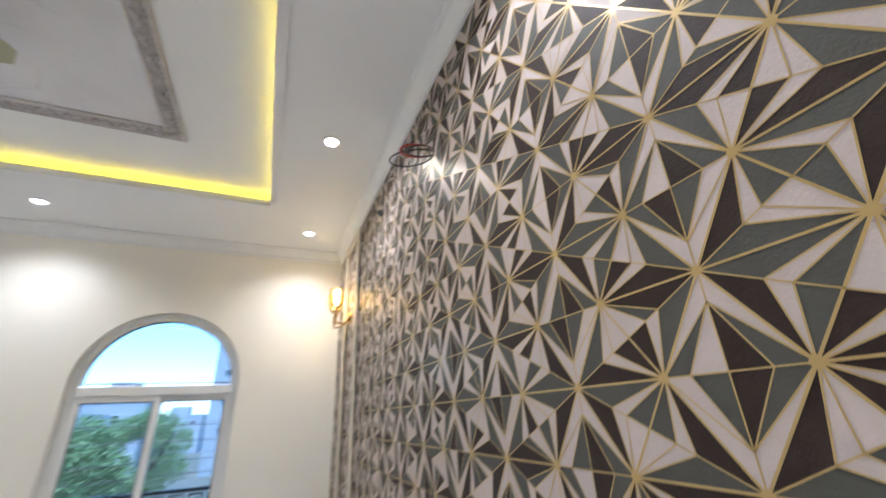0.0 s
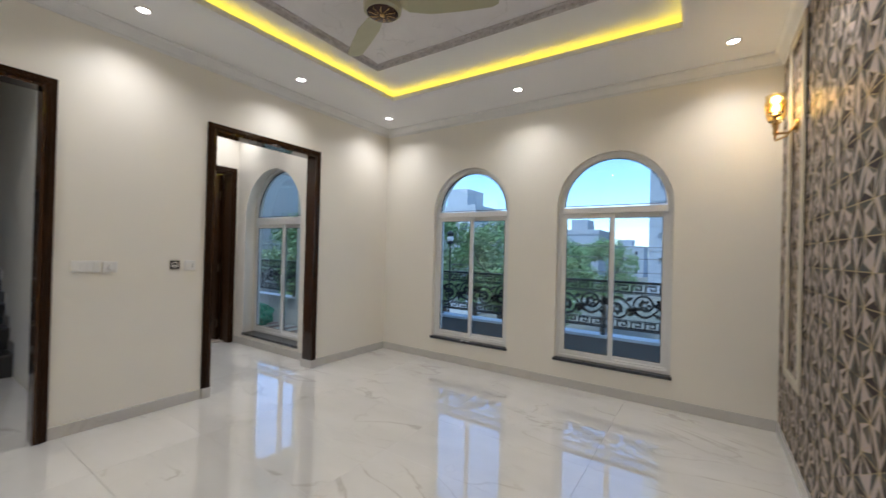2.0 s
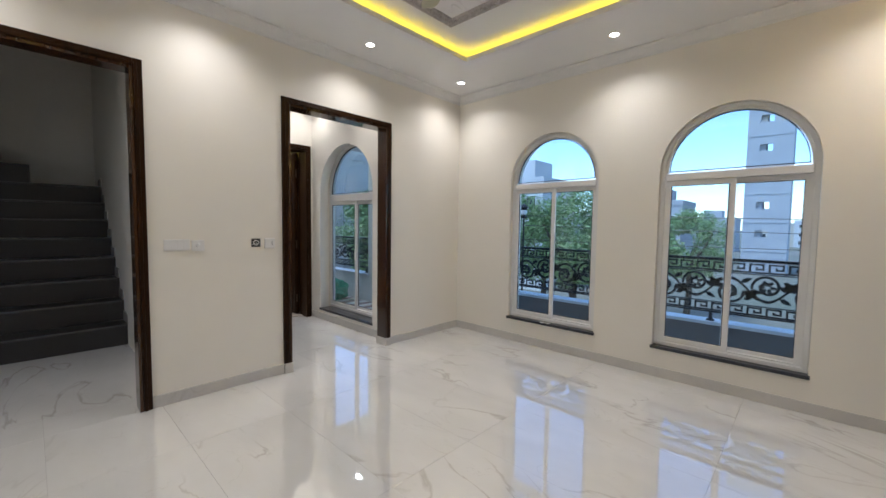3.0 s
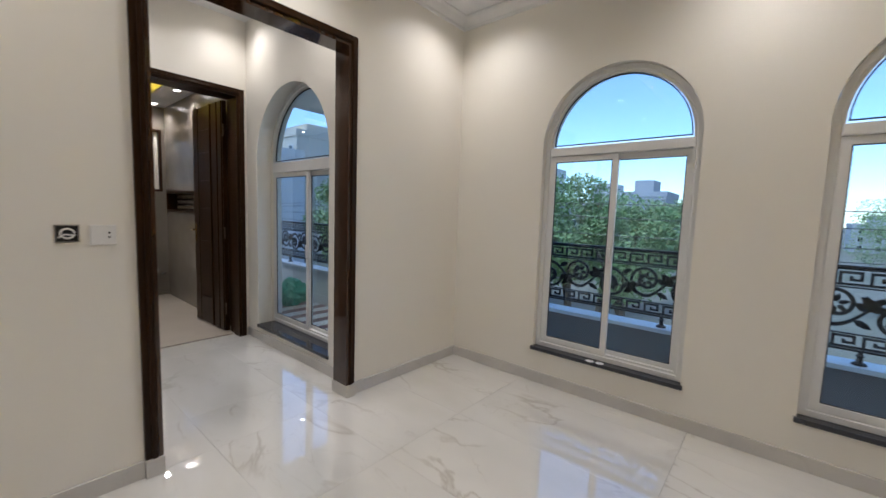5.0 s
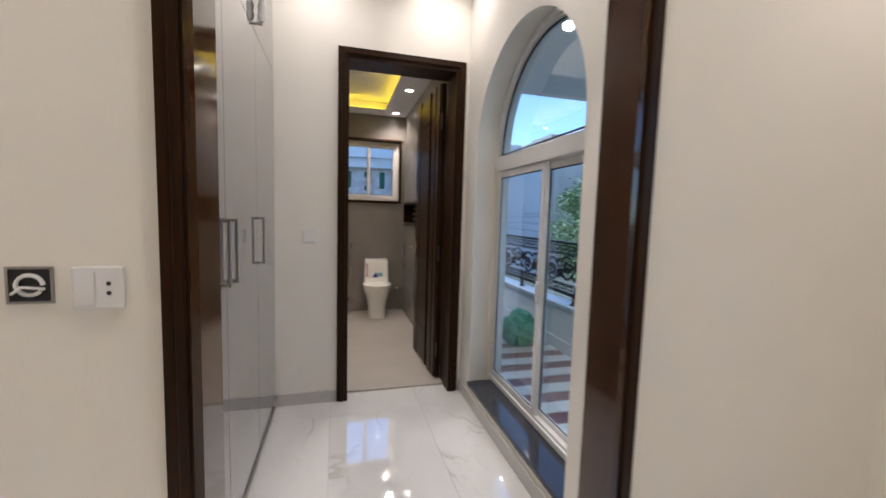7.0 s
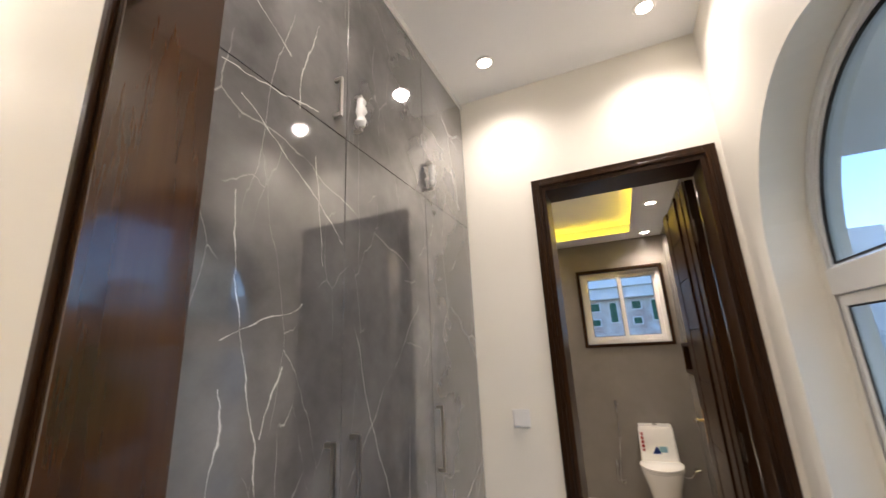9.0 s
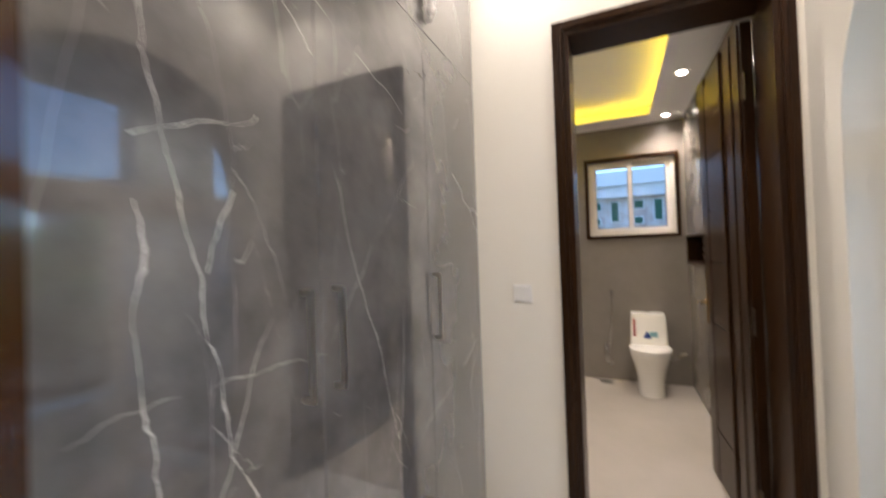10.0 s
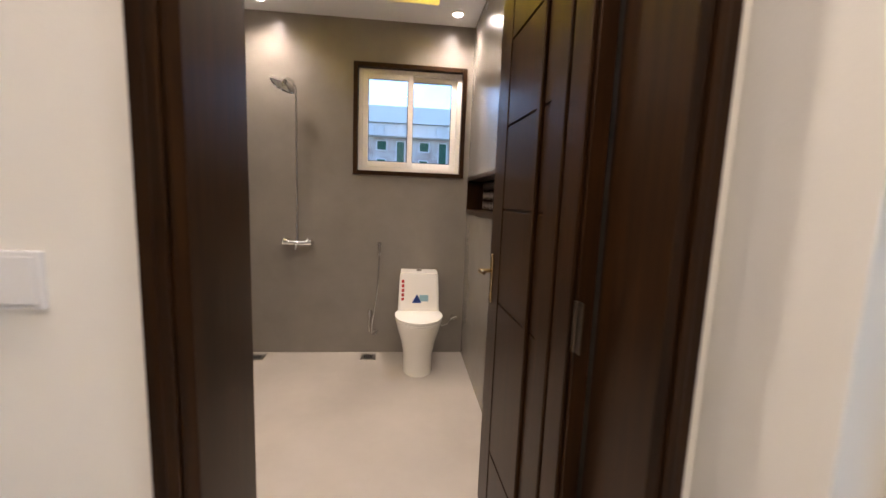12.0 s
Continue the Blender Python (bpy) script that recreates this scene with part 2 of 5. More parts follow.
M_IRON = mat("black_iron", (0.012, 0.012, 0.013), 0.45, metal=0.3, bump=0.05)
M_TILE_B = mat("grey_bathroom_tile", (0.19, 0.168, 0.140), 0.22, color2=(0.235, 0.21, 0.178), scale=2.2, bump=0.04, bscale=25)
M_FLOOR_B = mat("taupe_floor_tile", (0.37, 0.33, 0.28), 0.33, color2=(0.42, 0.375, 0.325), scale=2.5, bump=0.03, bscale=30)
M_CERAMIC = mat("white_ceramic", (0.80, 0.77, 0.70), 0.06, coat=0.5)
M_CHROME = mat("chrome", (0.75, 0.75, 0.76), 0.12, metal=1.0)
M_STEEL = mat("brushed_steel", (0.42, 0.40, 0.38), 0.28, metal=1.0)
M_BRONZE = mat("aged_bronze", (0.10, 0.075, 0.055), 0.35, metal=0.9)
M_GOLD = mat("gold_metal", (0.62, 0.42, 0.18), 0.25, metal=1.0)
M_PLATE = mat("white_plastic", (0.78, 0.77, 0.75), 0.3)
M_BLACK = mat("black_plastic", (0.015, 0.015, 0.015), 0.4)
M_RED = mat("red_plastic", (0.45, 0.03, 0.03), 0.4)
M_BLUE = mat("blue_print", (0.03, 0.07, 0.30), 0.4)
M_PALEBLUE = mat("pale_blue_print", (0.25, 0.45, 0.52), 0.4)
M_STAIR = mat("dark_grey_granite", (0.022, 0.021, 0.020), 0.3, color2=(0.034, 0.032, 0.030), scale=160)
M_NOSING = mat("pale_granite_edge", (0.13, 0.13, 0.125), 0.45, color2=(0.09, 0.09, 0.088), scale=30)
M_FAN = mat("ivory_fan_paint", (0.42, 0.41, 0.27), 0.3, color2=(0.39, 0.38, 0.25), scale=4)
M_FAN_D = mat("dark_bronze", (0.045, 0.02, 0.015), 0.25, metal=0.6)
M_LED = glow("yellow_led_strip", LED_COL, 2.6)
M_LAMP = glow("downlight_diffuser", (1.0, 0.92, 0.82), 9)
M_BULB = glow("warm_bulb", (1.0, 0.66, 0.20), 12)
M_AMBER = clear_glass("amber_crystal", (1.0, 0.82, 0.42), 0.08)
M_WP = [mat("wallpaper_taupe", (0.040, 0.026, 0.022), 0.6, color2=(0.050, 0.034, 0.029), scale=30, bump=0.25, bscale=220),
        mat("wallpaper_slate", (0.098, 0.096, 0.084), 0.6, color2=(0.114, 0.110, 0.098), scale=30, bump=0.25, bscale=220),
        mat("wallpaper_blush", (0.66, 0.56, 0.535), 0.55, color2=(0.61, 0.53, 0.50), scale=30, bump=0.2, bscale=220),
        mat("wallpaper_gold_line", (0.60, 0.43, 0.18), 0.3, metal=0.35)]
for m_ in M_WP[:3]:
    m_.node_tree.nodes["Principled BSDF"].inputs["Specular IOR Level"].default_value = 0.2
M_TRAY = veined("embossed_ceiling_paper", (0.72, 0.70, 0.71), (0.66, 0.64, 0.65), (0.45, 0.43, 0.43), 0.45, 2.2, 0.012, 0.6, per_piece=False, stretch=(1.3, 1.3, 1))
M_BORDER = mat("silver_grey_moulding", (0.62, 0.59, 0.58), 0.45, color2=(0.44, 0.41, 0.40), scale=26, bump=0.5, bscale=60)
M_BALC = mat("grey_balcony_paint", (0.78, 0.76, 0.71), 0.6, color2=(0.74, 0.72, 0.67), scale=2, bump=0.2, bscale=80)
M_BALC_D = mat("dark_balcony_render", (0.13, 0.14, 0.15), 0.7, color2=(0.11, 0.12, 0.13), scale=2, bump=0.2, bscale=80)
M_COPING = mat("white_coping", (0.78, 0.78, 0.77), 0.4, color2=(0.72, 0.72, 0.72), scale=5)
M_STRIPE = mat("maroon_floor_tile", (0.20, 0.085, 0.080), 0.3, color2=(0.24, 0.10, 0.095), scale=8)
M_STRIPE_W = mat("cream_floor_tile", (0.76, 0.74, 0.70), 0.3, color2=(0.70, 0.68, 0.64), scale=8)
M_TARP = mat("green_tarpaulin", (0.015, 0.33, 0.20), 0.45, color2=(0.025, 0.42, 0.27), scale=9)
M_LEAF = mat("leaf_green", (0.10, 0.20, 0.055), 0.5, color2=(0.21, 0.28, 0.11), scale=0.7)
M_BARK = mat("bark", (0.12, 0.09, 0.06), 0.9, color2=(0.07, 0.05, 0.035), scale=12, bump=0.5)
M_GROUND = mat("dusty_ground", (0.22, 0.20, 0.17), 0.9, color2=(0.12, 0.13, 0.08), scale=0.05)
M_ROAD = mat("asphalt", (0.055, 0.055, 0.055), 0.85, color2=(0.075, 0.075, 0.072), scale=2)
M_BLD = [mat("pale_render", (0.55, 0.55, 0.55), 0.85, color2=(0.47, 0.47, 0.48), scale=0.6),
         mat("concrete_render", (0.40, 0.41, 0.43), 0.85, color2=(0.33, 0.34, 0.36), scale=0.5),
         mat("cream_render", (0.50, 0.46, 0.40), 0.85, color2=(0.43, 0.40, 0.35), scale=0.6)]
M_DARKWIN = mat("dark_window", (0.03, 0.04, 0.05), 0.15)
M_BRICK = mat("pink_brick", (0.52, 0.40, 0.36), 0.85, color2=(0.70, 0.67, 0.65), scale=3.5, detail=1)
M_TAN = mat("cream_moulding", (0.66, 0.60, 0.48), 0.45, color2=(0.60, 0.54, 0.42))
M_GREENWIN = mat("green_shutter", (0.02, 0.10, 0.055), 0.5)
M_BTANK = mat("blue_tank_plastic", (0.02, 0.14, 0.55), 0.4)


# ---- helpers of this place ----
def bx(bm, x0, x1, y0, y1, z0, z1):
    v = [bm.verts.new(p) for p in ((x0, y0, z0), (x1, y0, z0), (x1, y1, z0), (x0, y1, z0), (x0, y0, z1), (x1, y0, z1), (x1, y1, z1), (x0, y1, z1))]
    for f in ((0, 3, 2, 1), (4, 5, 6, 7), (0, 1, 5, 4), (1, 2, 6, 5), (2, 3, 7, 6), (3, 0, 4, 7)):
        bm.faces.new([v[i] for i in f])


def box(*a):
    bm = bmesh.new()
    bx(bm, *a)
    return bm


def tube(bm, pts, r, seg=8, closed=False, caps=True):
    """A round bar along points; r is a number or one radius a point."""
    pts = [Vector(p) for p in pts]
    n = len(pts)
    rr = r if isinstance(r, (list, tuple)) else [r] * n
    rings = []
    up = None
    for i, p in enumerate(pts):
        a = pts[i - 1] if (i > 0 or closed) else p
        b = pts[(i + 1) % n] if (i < n - 1 or closed) else p
        d = (b - a).normalized()
        if up is None:
            up = d.orthogonal().normalized()
        up = (up - d * up.dot(d))
        up = up.normalized() if up.length > 1e-6 else d.orthogonal().normalized()
        s = d.cross(up)
        rings.append([bm.verts.new(p + (up * math.cos(2 * math.pi * k / seg) + s * math.sin(2 * math.pi * k / seg)) * rr[i]) for k in range(seg)])
    for i in range(n if closed else n - 1):
        A, B = rings[i], rings[(i + 1) % n]
        for k in range(seg):
            bm.faces.new((A[k], A[(k + 1) % seg], B[(k + 1) % seg], B[k]))
    if caps and not closed:
        bm.faces.new(rings[0][::-1])
        bm.faces.new(rings[-1])
    return bm


def lathe(bm, profile, cx, cy, seg=24, sx=1.0, sy=1.0, axis="z"):
    """Turned shape from (radius, height) pairs round an upright line."""
    rings = []
    for r, z in profile:
        ring = []
        for k in range(seg):
            a = 2 * math.pi * k / seg
            ring.append(bm.verts.new((cx + r * sx * math.cos(a), cy + r * sy * math.sin(a), z)))
        rings.append(ring)
    for A, B in zip(rings, rings[1:]):
        for k in range(seg):
            bm.faces.new((A[k], A[(k + 1) % seg], B[(k + 1) % seg], B[k]))
    if profile[0][0] > 1e-4:
        bm.faces.new(rings[0][::-1])
    if profile[-1][0] > 1e-4:
        bm.faces.new(rings[-1])
    return bm


BASE = {}


def thing(name, at, label, category, group=""):
    e = new(name)
    e.location = at
    BASE[e] = Vector(at)
    return tagged(e, label, category, group)


def part(name, bm, material, parent=None, label="", bevel=0.0, smooth=False, kind=""):
    me = bpy.data.meshes.new(name)
    off = BASE.get(parent, Vector())
    bmesh.ops.translate(bm, verts=bm.verts, vec=-off)
    bmesh.ops.recalc_face_normals(bm, faces=bm.faces)
    bm.to_mesh(me)
    bm.free()
    for m in (material if isinstance(material, list) else [material]):
        me.materials.append(m)
    if smooth:
        for p in me.polygons:
            p.use_smooth = True
    ob = new(name, me)
    if parent:
        ob.parent = parent
        BASE[ob] = off
    if bevel:
        b = ob.modifiers.new("bevel", "BEVEL")
        b.width, b.segments, b.limit_method, b.angle_limit = bevel, 2, "ANGLE", radians(40)
    if smooth:
        try:
            w = ob.modifiers.new("edges", "EDGE_SPLIT")
            w.split_angle = radians(40)
        except Exception:
            pass
    return tagged(ob, label, kind=kind)


def structure(name, bm, material, label, bevel=0.0, parent=None):
    return part(name, bm, material, parent, label, bevel, kind="structure")


def wall_mesh(axis, at, thick, u0, u1, z0, z1, openings=()):
    """A wall with thickness. axis 'x': it runs along x, its room face at y = at, its back at at + thick. Openings: (a, b, bottom, top, arched)."""
    bm = bmesh.new()

    def P(u, w, z):
        return (u, at + w, z) if axis == "x" else (at + w, u, z)
    cuts = {u0, u1}
    for a, b, lo, hi, arch in openings:
        if arch:
            r = (b - a) / 2
            for k in range(33):
                cuts.add(round((a + b) / 2 - r * math.cos(math.pi * k / 32), 5))
        else:
            cuts |= {a, b}
    cuts = sorted(cuts)

    def quad(*p):
        bm.faces.new([bm.verts.new(P(*q)) for q in p])
    for ua, ub in zip(cuts, cuts[1:]):
        mid = (ua + ub) / 2
        op = next((o for o in openings if o[0] < mid < o[1]), None)
        spans = []
        if op is None:
            spans = [((z0, z0), (z1, z1))]
        else:
            a, b, lo, hi, arch = op
            if lo > z0:
                spans.append(((z0, z0), (lo, lo)))
            if arch:
                r, c = (b - a) / 2, (a + b) / 2
                ha = hi + math.sqrt(max(0, r * r - (ua - c) ** 2))
                hb = hi + math.sqrt(max(0, r * r - (ub - c) ** 2))
            else:
                ha = hb = hi
            spans.append(((ha, hb), (z1, z1)))
        for (la, lb), (ta, tb) in spans:
            for w in (0, thick):
                quad((ua, w, la), (ub, w, lb), (ub, w, tb), (ua, w, ta))
            quad((ua, 0, la), (ub, 0, lb), (ub, thick, lb), (ua, thick, la))
            quad((ua, 0, ta), (ub, 0, tb), (ub, thick, tb), (ua, thick, ta))
    for u in (u0, u1):
        quad((u, 0, z0), (u, thick, z0), (u, thick, z1), (u, 0, z1))
    for a, b, lo, hi, arch in openings:
        for u in (a, b):
            quad((u, 0, lo), (u, thick, lo), (u, thick, hi), (u, 0, hi))
    bmesh.ops.remove_doubles(bm, verts=bm.verts, dist=1e-5)
    return bm


def frame_strip(bm, pts, w, y0, y1, flip=1):
    """A bar of width w inside the outline pts (x, z), between the planes y0 and y1."""
    n = len(pts)
    inner = []
    for i in range(n):
        a, b, c = Vector(pts[i - 1]), Vector(pts[i]), Vector(pts[(i + 1) % n])
        d1, d2 = (b - a).normalized(), (c - b).normalized()
        n1, n2 = Vector((-d1.y, d1.x)), Vector((-d2.y, d2.x))
        m = (n1 + n2)
        m = m / max(0.3, m.dot(n1)) if m.length > 1e-6 else n1
        inner.append(b + m * w * flip)
    rings = []
    for y in (y0, y1):
        rings.append(([bm.verts.new((p[0], y, p[1])) for p in pts], [bm.verts.new((p[0], y, p[1])) for p in inner]))
    (o0, i0), (o1, i1) = rings
    for k in range(n):
        j = (k + 1) % n
        bm.faces.new((o0[k], o0[j], i0[j], i0[k]))
        bm.faces.new((o1[k], i1[k], i1[j], o1[j]))
        bm.faces.new((o0[k], o1[k], o1[j], o0[j]))
        bm.faces.new((i0[k], i0[j], i1[j], i1[k]))
    return bm


def pane_mesh(pts, y0, y1):
    bm = bmesh.new()
    a = [bm.verts.new((p[0], y0, p[1])) for p in pts]
    b = [bm.verts.new((p[0], y1, p[1])) for p in pts]
    bm.faces.new(a)
    bm.faces.new(b[::-1])
    for k in range(len(pts)):
        j = (k + 1) % len(pts)
        bm.faces.new((a[k], b[k], b[j], a[j]))
    return bm


def rect(x0, x1, z0, z1):
    return [(x0, z0), (x1, z0), (x1, z1), (x0, z1)]


def half_disc(x0, x1, z0, seg=28):
    r, c = (x1 - x0) / 2, (x0 + x1) / 2
    return [(c + r * math.cos(math.pi * k / seg), z0 + r * math.sin(math.pi * k / seg)) for k in range(seg + 1)]


def arched_window(name, x0, x1, sill, spring, y, depth, drop=0.0):
    """An arched sliding window in a wall along x; y is the room side of its frame."""
    w = new(name)
    BASE[w] = Vector(((x0 + x1) / 2, y, sill))
    w.location = BASE[w]
    tagged(w, "white arched sliding window with a half round fanlight", "window", "arched windows", "structure")
    arch = half_disc(x0, x1, spring)
    outline = [(x0, sill), (x1, sill)] + arch
    bm = bmesh.new()
    frame_strip(bm, outline, 0.036, y, y + depth)
    fr = part("window_frame", bm, M_PVC, w, bevel=0.004)
    bm = bmesh.new()
    frame_strip(bm, [(p[0], p[1]) for p in ([(x0 + 0.036, sill + 0.036), (x1 - 0.036, sill + 0.036)] + half_disc(x0 + 0.036, x1 - 0.036, spring))], 0.018, y + 0.012, y + depth - 0.01)
    part("glazing_bead", bm, M_PVC, w)
    part("transom", box(x0 + 0.043, x1 - 0.043, y - 0.004, y + depth, spring - 0.075 - drop, spring - 0.012), M_PVC, w, bevel=0.004)
    fx0, fx1 = x0 + 0.062, x1 - 0.062
    bm = bmesh.new()
    hd = half_disc(fx0, fx1, spring + 0.004)
    frame_strip(bm, hd, 0.007, y + 0.02, y + 0.03)
    part("gasket", bm, M_GASKET, w)
    g = part("pane", pane_mesh(hd, y + 0.03, y + 0.034), M_GLASS, w)
    g.visible_shadow = False
    mid, top, bot = (x0 + x1) / 2, spring - 0.077 - drop, sill + 0.044
    leaves = ((x0 + 0.044, mid + 0.028, y + 0.008), (mid - 0.028, x1 - 0.044, y + 0.040))
    for k, (a, b, yy) in enumerate(leaves):
        bm = bmesh.new()
        frame_strip(bm, rect(a, b, bot, top), 0.042, yy, yy + 0.028)
        s = part("sash", bm, M_PVC, w, bevel=0.003)
        bm = bmesh.new()
        frame_strip(bm, rect(a + 0.042, b - 0.042, bot + 0.042, top - 0.042), 0.006, yy + 0.006, yy + 0.012)
        part("gasket", bm, M_GASKET, s)
        g = part("pane", pane_mesh(rect(a + 0.042, b - 0.042, bot + 0.042, top - 0.042), yy + 0.012, yy + 0.016), M_GLASS, s)
        g.visible_shadow = False
        bm = box(b - 0.034 if k == 0 else a + 0.012, b - 0.016 if k == 0 else a + 0.03, yy - 0.014, yy - 0.0005, (bot + top) / 2 - 0.06, (bot + top) / 2 + 0.06)
        part("latch", bm, M_PVC, s, bevel=0.003)
    return w


def downlight(x, y, z, power, room):
    d = copy_thing(LIGHT0, pose(x, y, z))
    la = new("lamp", bpy.data.lights.new("lamp", "SPOT"))
    la.data.energy, la.data.color = power, DOWN_COL
    la.data.spot_size, la.data.spot_blend, la.data.shadow_soft_size = radians(142), 1.0, 0.045
    la.location = (x, y, z - 0.02)
    return d


# ---- floors ----
structure("floor", box(-0.32, EAST + 0.23, SOUTH - 0.23, NORTH + 0.23, -0.2, -0.012), M_GROUT, "grouted bed under polished white marble tiles of the bedroom")
FLOOR = bpy.data.objects["floor"]
structure("floor", box(-1.99, -0.321, CAB_Y - 0.75, DR_N + 0.3, -0.2, -0.012), M_GROUT, "bed under marble tiles of the dressing area")
structure("floor", box(-5.2, -0.321, -4.2, -2.06, -0.2, 0.0), M_FLOOR, "polished white marble floor of the stair lobby")
structure("floor", box(BATH_W - 0.2, -1.991, BATH_S - 0.2, 0.25, -0.2, 0.012), M_FLOOR_B, "matt taupe tiled bathroom floor")

# ---- walls of the bedroom ----
def wider(o, w=0.02):
    return (o[0] - w, o[1] + w, o[2], o[3] + w, False)


OP1 = (-1.135, -0.045, 0, 2.425, False)
OP2 = (-3.29, -2.27, 0, 2.425, False)
structure("wall_west", wall_mesh("y", -0.112, 0.112, SOUTH, NORTH, 0, CEIL + 0.08, [wider(OP2), wider(OP1)]), M_WALL, "cream painted wall with two wood framed openings")
W1, W2 = (0.828, 1.880), (2.436, 3.508)
SILL, SPRING = 0.262, 1.885
structure("wall_north", wall_mesh("x", NORTH, 0.24, -0.10, EAST, 0, CEIL, [(W1[0], W1[1], SILL, SPRING, True), (W2[0], W2[1], SILL, SPRING, True)]), M_WALL, "cream painted wall with two arched windows")
structure("wall_east", box(EAST + 0.004, EAST + 0.24, SOUTH, NORTH + 0.24, 0, CEIL + 0.4), M_WALL, "feature wall behind patterned wallpaper")
structure("wall_south", box(-0.10, EAST, SOUTH - 0.2, SOUTH, 0, CEIL + 0.4), M_WALL, "plain cream painted wall")

# ---- bedroom ceiling ----
CX0, CX1, CY0, CY1 = 0.83, 3.59, -2.79, 0.34
bm = bmesh.new()
for a in ((-0.1, CX0, SOUTH, NORTH + 0.24), (CX1, EAST, SOUTH, NORTH + 0.24), (CX0, CX1, SOUTH, CY0), (CX0, CX1, CY1, NORTH + 0.24)):
    bx(bm, *a, CEIL, CEIL + 0.012)
for a in ((CX0 - 0.02, CX0, CY0 - 0.02, CY1 + 0.02), (CX1, CX1 + 0.02, CY0 - 0.02, CY1 + 0.02), (CX0, CX1, CY0 - 0.02, CY0), (CX0, CX1, CY1, CY1 + 0.02)):
    bx(bm, *a, CEIL + 0.012, CEIL + 0.03)
for a in ((CX0 - 0.22, CX0 - 0.2, CY0 - 0.22, CY1 + 0.22), (CX1 + 0.2, CX1 + 0.22, CY0 - 0.22, CY1 + 0.22), (CX0 - 0.2, CX1 + 0.2, CY0 - 0.22, CY0 - 0.2), (CX0 - 0.2, CX1 + 0.2, CY1 + 0.2, CY1 + 0.22)):
    bx(bm, *a, CEIL + 0.012, TRAY)
structure("ceiling", bm, M_CEIL, "white dropped ceiling with a lit recess")
structure("ceiling", box(-0.1, EAST, SOUTH, NORTH + 0.24, TRAY, TRAY + 0.1), M_CEIL, "white upper ceiling above the recess")


def led_loop(name, x0, x1, y0, y1, z, off, label):
    t = thing(name, ((x0 + x1) / 2, (y0 + y1) / 2, z), label, "strip light", "recess strip lights")
    for a in ((x0 - off, x0 - off + 0.02, y0 - off, y1 + off), (x1 + off - 0.02, x1 + off, y0 - off, y1 + off), (x0 - off + 0.02, x1 + off - 0.02, y0 - off, y0 - off + 0.02), (x0 - off + 0.02, x1 + off - 0.02, y1 + off - 0.02, y1 + off)):
        part("strip", box(*a, z, z + 0.012), M_LED, t)
    return t


led_loop("led_strip", CX0, CX1, CY0, CY1, CEIL + 0.013, 0.07, "yellow glowing strip light hidden in the ceiling recess")


def ring_moulding(x0, x1, y0, y1, profile, inward=1):
    """A moulding round a rectangle; profile: (distance from the wall, height) pairs."""
    bm = bmesh.new()
    rings = []
    for d, z in profile:
        d *= inward
        rings.append([bm.verts.new(p) for p in ((x0 + d, y0 + d, z), (x1 - d, y0 + d, z), (x1 - d, y1 - d, z), (x0 + d, y1 - d, z))])
    for i in range(len(rings)):
        A, B = rings[i], rings[(i + 1) % len(rings)]
        for k in range(4):
            j = (k + 1) % 4
            bm.faces.new((A[k], A[j], B[j], B[k]))
    return bm


COR = [(0.0, -0.095), (0.012, -0.095), (0.016, -0.082), (0.016, -0.070), (0.022, -0.060), (0.050, -0.022), (0.062, -0.014), (0.075, -0.012), (0.075, 0.0), (0.0, 0.0)]
structure("cornice", ring_moulding(0, EAST, SOUTH, NORTH, [(d, CEIL + z) for d, z in COR]), M_PLASTER, "white stepped plaster cornice")
structure("trim", ring_moulding(CX0, CX1, CY0, CY1, [(-0.05, CEIL - 0.012), (-0.002, CEIL - 0.012), (-0.002, CEIL), (-0.05, CEIL)]), M_PLASTER, "thin white lip round the ceiling recess")

# ---- carved border and panel on the upper ceiling ----
TX0, TX1, TY0, TY1 = 1.05, 3.12, -2.30, -0.14
border = thing("ceiling_border", ((TX0 + TX1) / 2, (TY0 + TY1) / 2, TRAY), "silver grey carved plaster border on the ceiling", "ceiling moulding")
part("rail", ring_moulding(TX0, TX1, TY0, TY1, [(0.0, TRAY), (0.0, TRAY - 0.014), (0.012, TRAY - 0.02), (0.022, TRAY - 0.008), (0.078, TRAY - 0.008), (0.088, TRAY - 0.02), (0.10, TRAY - 0.012), (0.10, TRAY)]), M_BORDER, border)
bm = bmesh.new()


def leaf_relief(bm, cx, cy, ang, s):
    ca, sa = math.cos(ang), math.sin(ang)
    for q, (dx, dy, rot, l) in enumerate(((0, 0, 0.6, 1.0), (0.35, 0.12, -0.7, 0.8), (-0.35, -0.1, 2.4, 0.8), (0.1, -0.3, 1.6, 0.6))):
        px, py = cx + s * (dx * ca - dy * sa), cy + s * (dx * sa + dy * ca)
        t = ang + rot
        ex, ey = math.cos(t) * s * 0.42 * l, math.sin(t) * s * 0.42 * l
        nx, ny = -math.sin(t) * s * 0.13, math.cos(t) * s * 0.13
        v = [bm.verts.new(p) for p in ((px - ex, py - ey, TRAY - 0.008), (px + nx, py + ny, TRAY - 0.008), (px + ex, py + ey, TRAY - 0.008), (px - nx, py - ny, TRAY - 0.008), (px, py, TRAY - 0.03))]
        for k in range(4):
            bm.faces.new((v[k], v[(k + 1) % 4], v[4]))


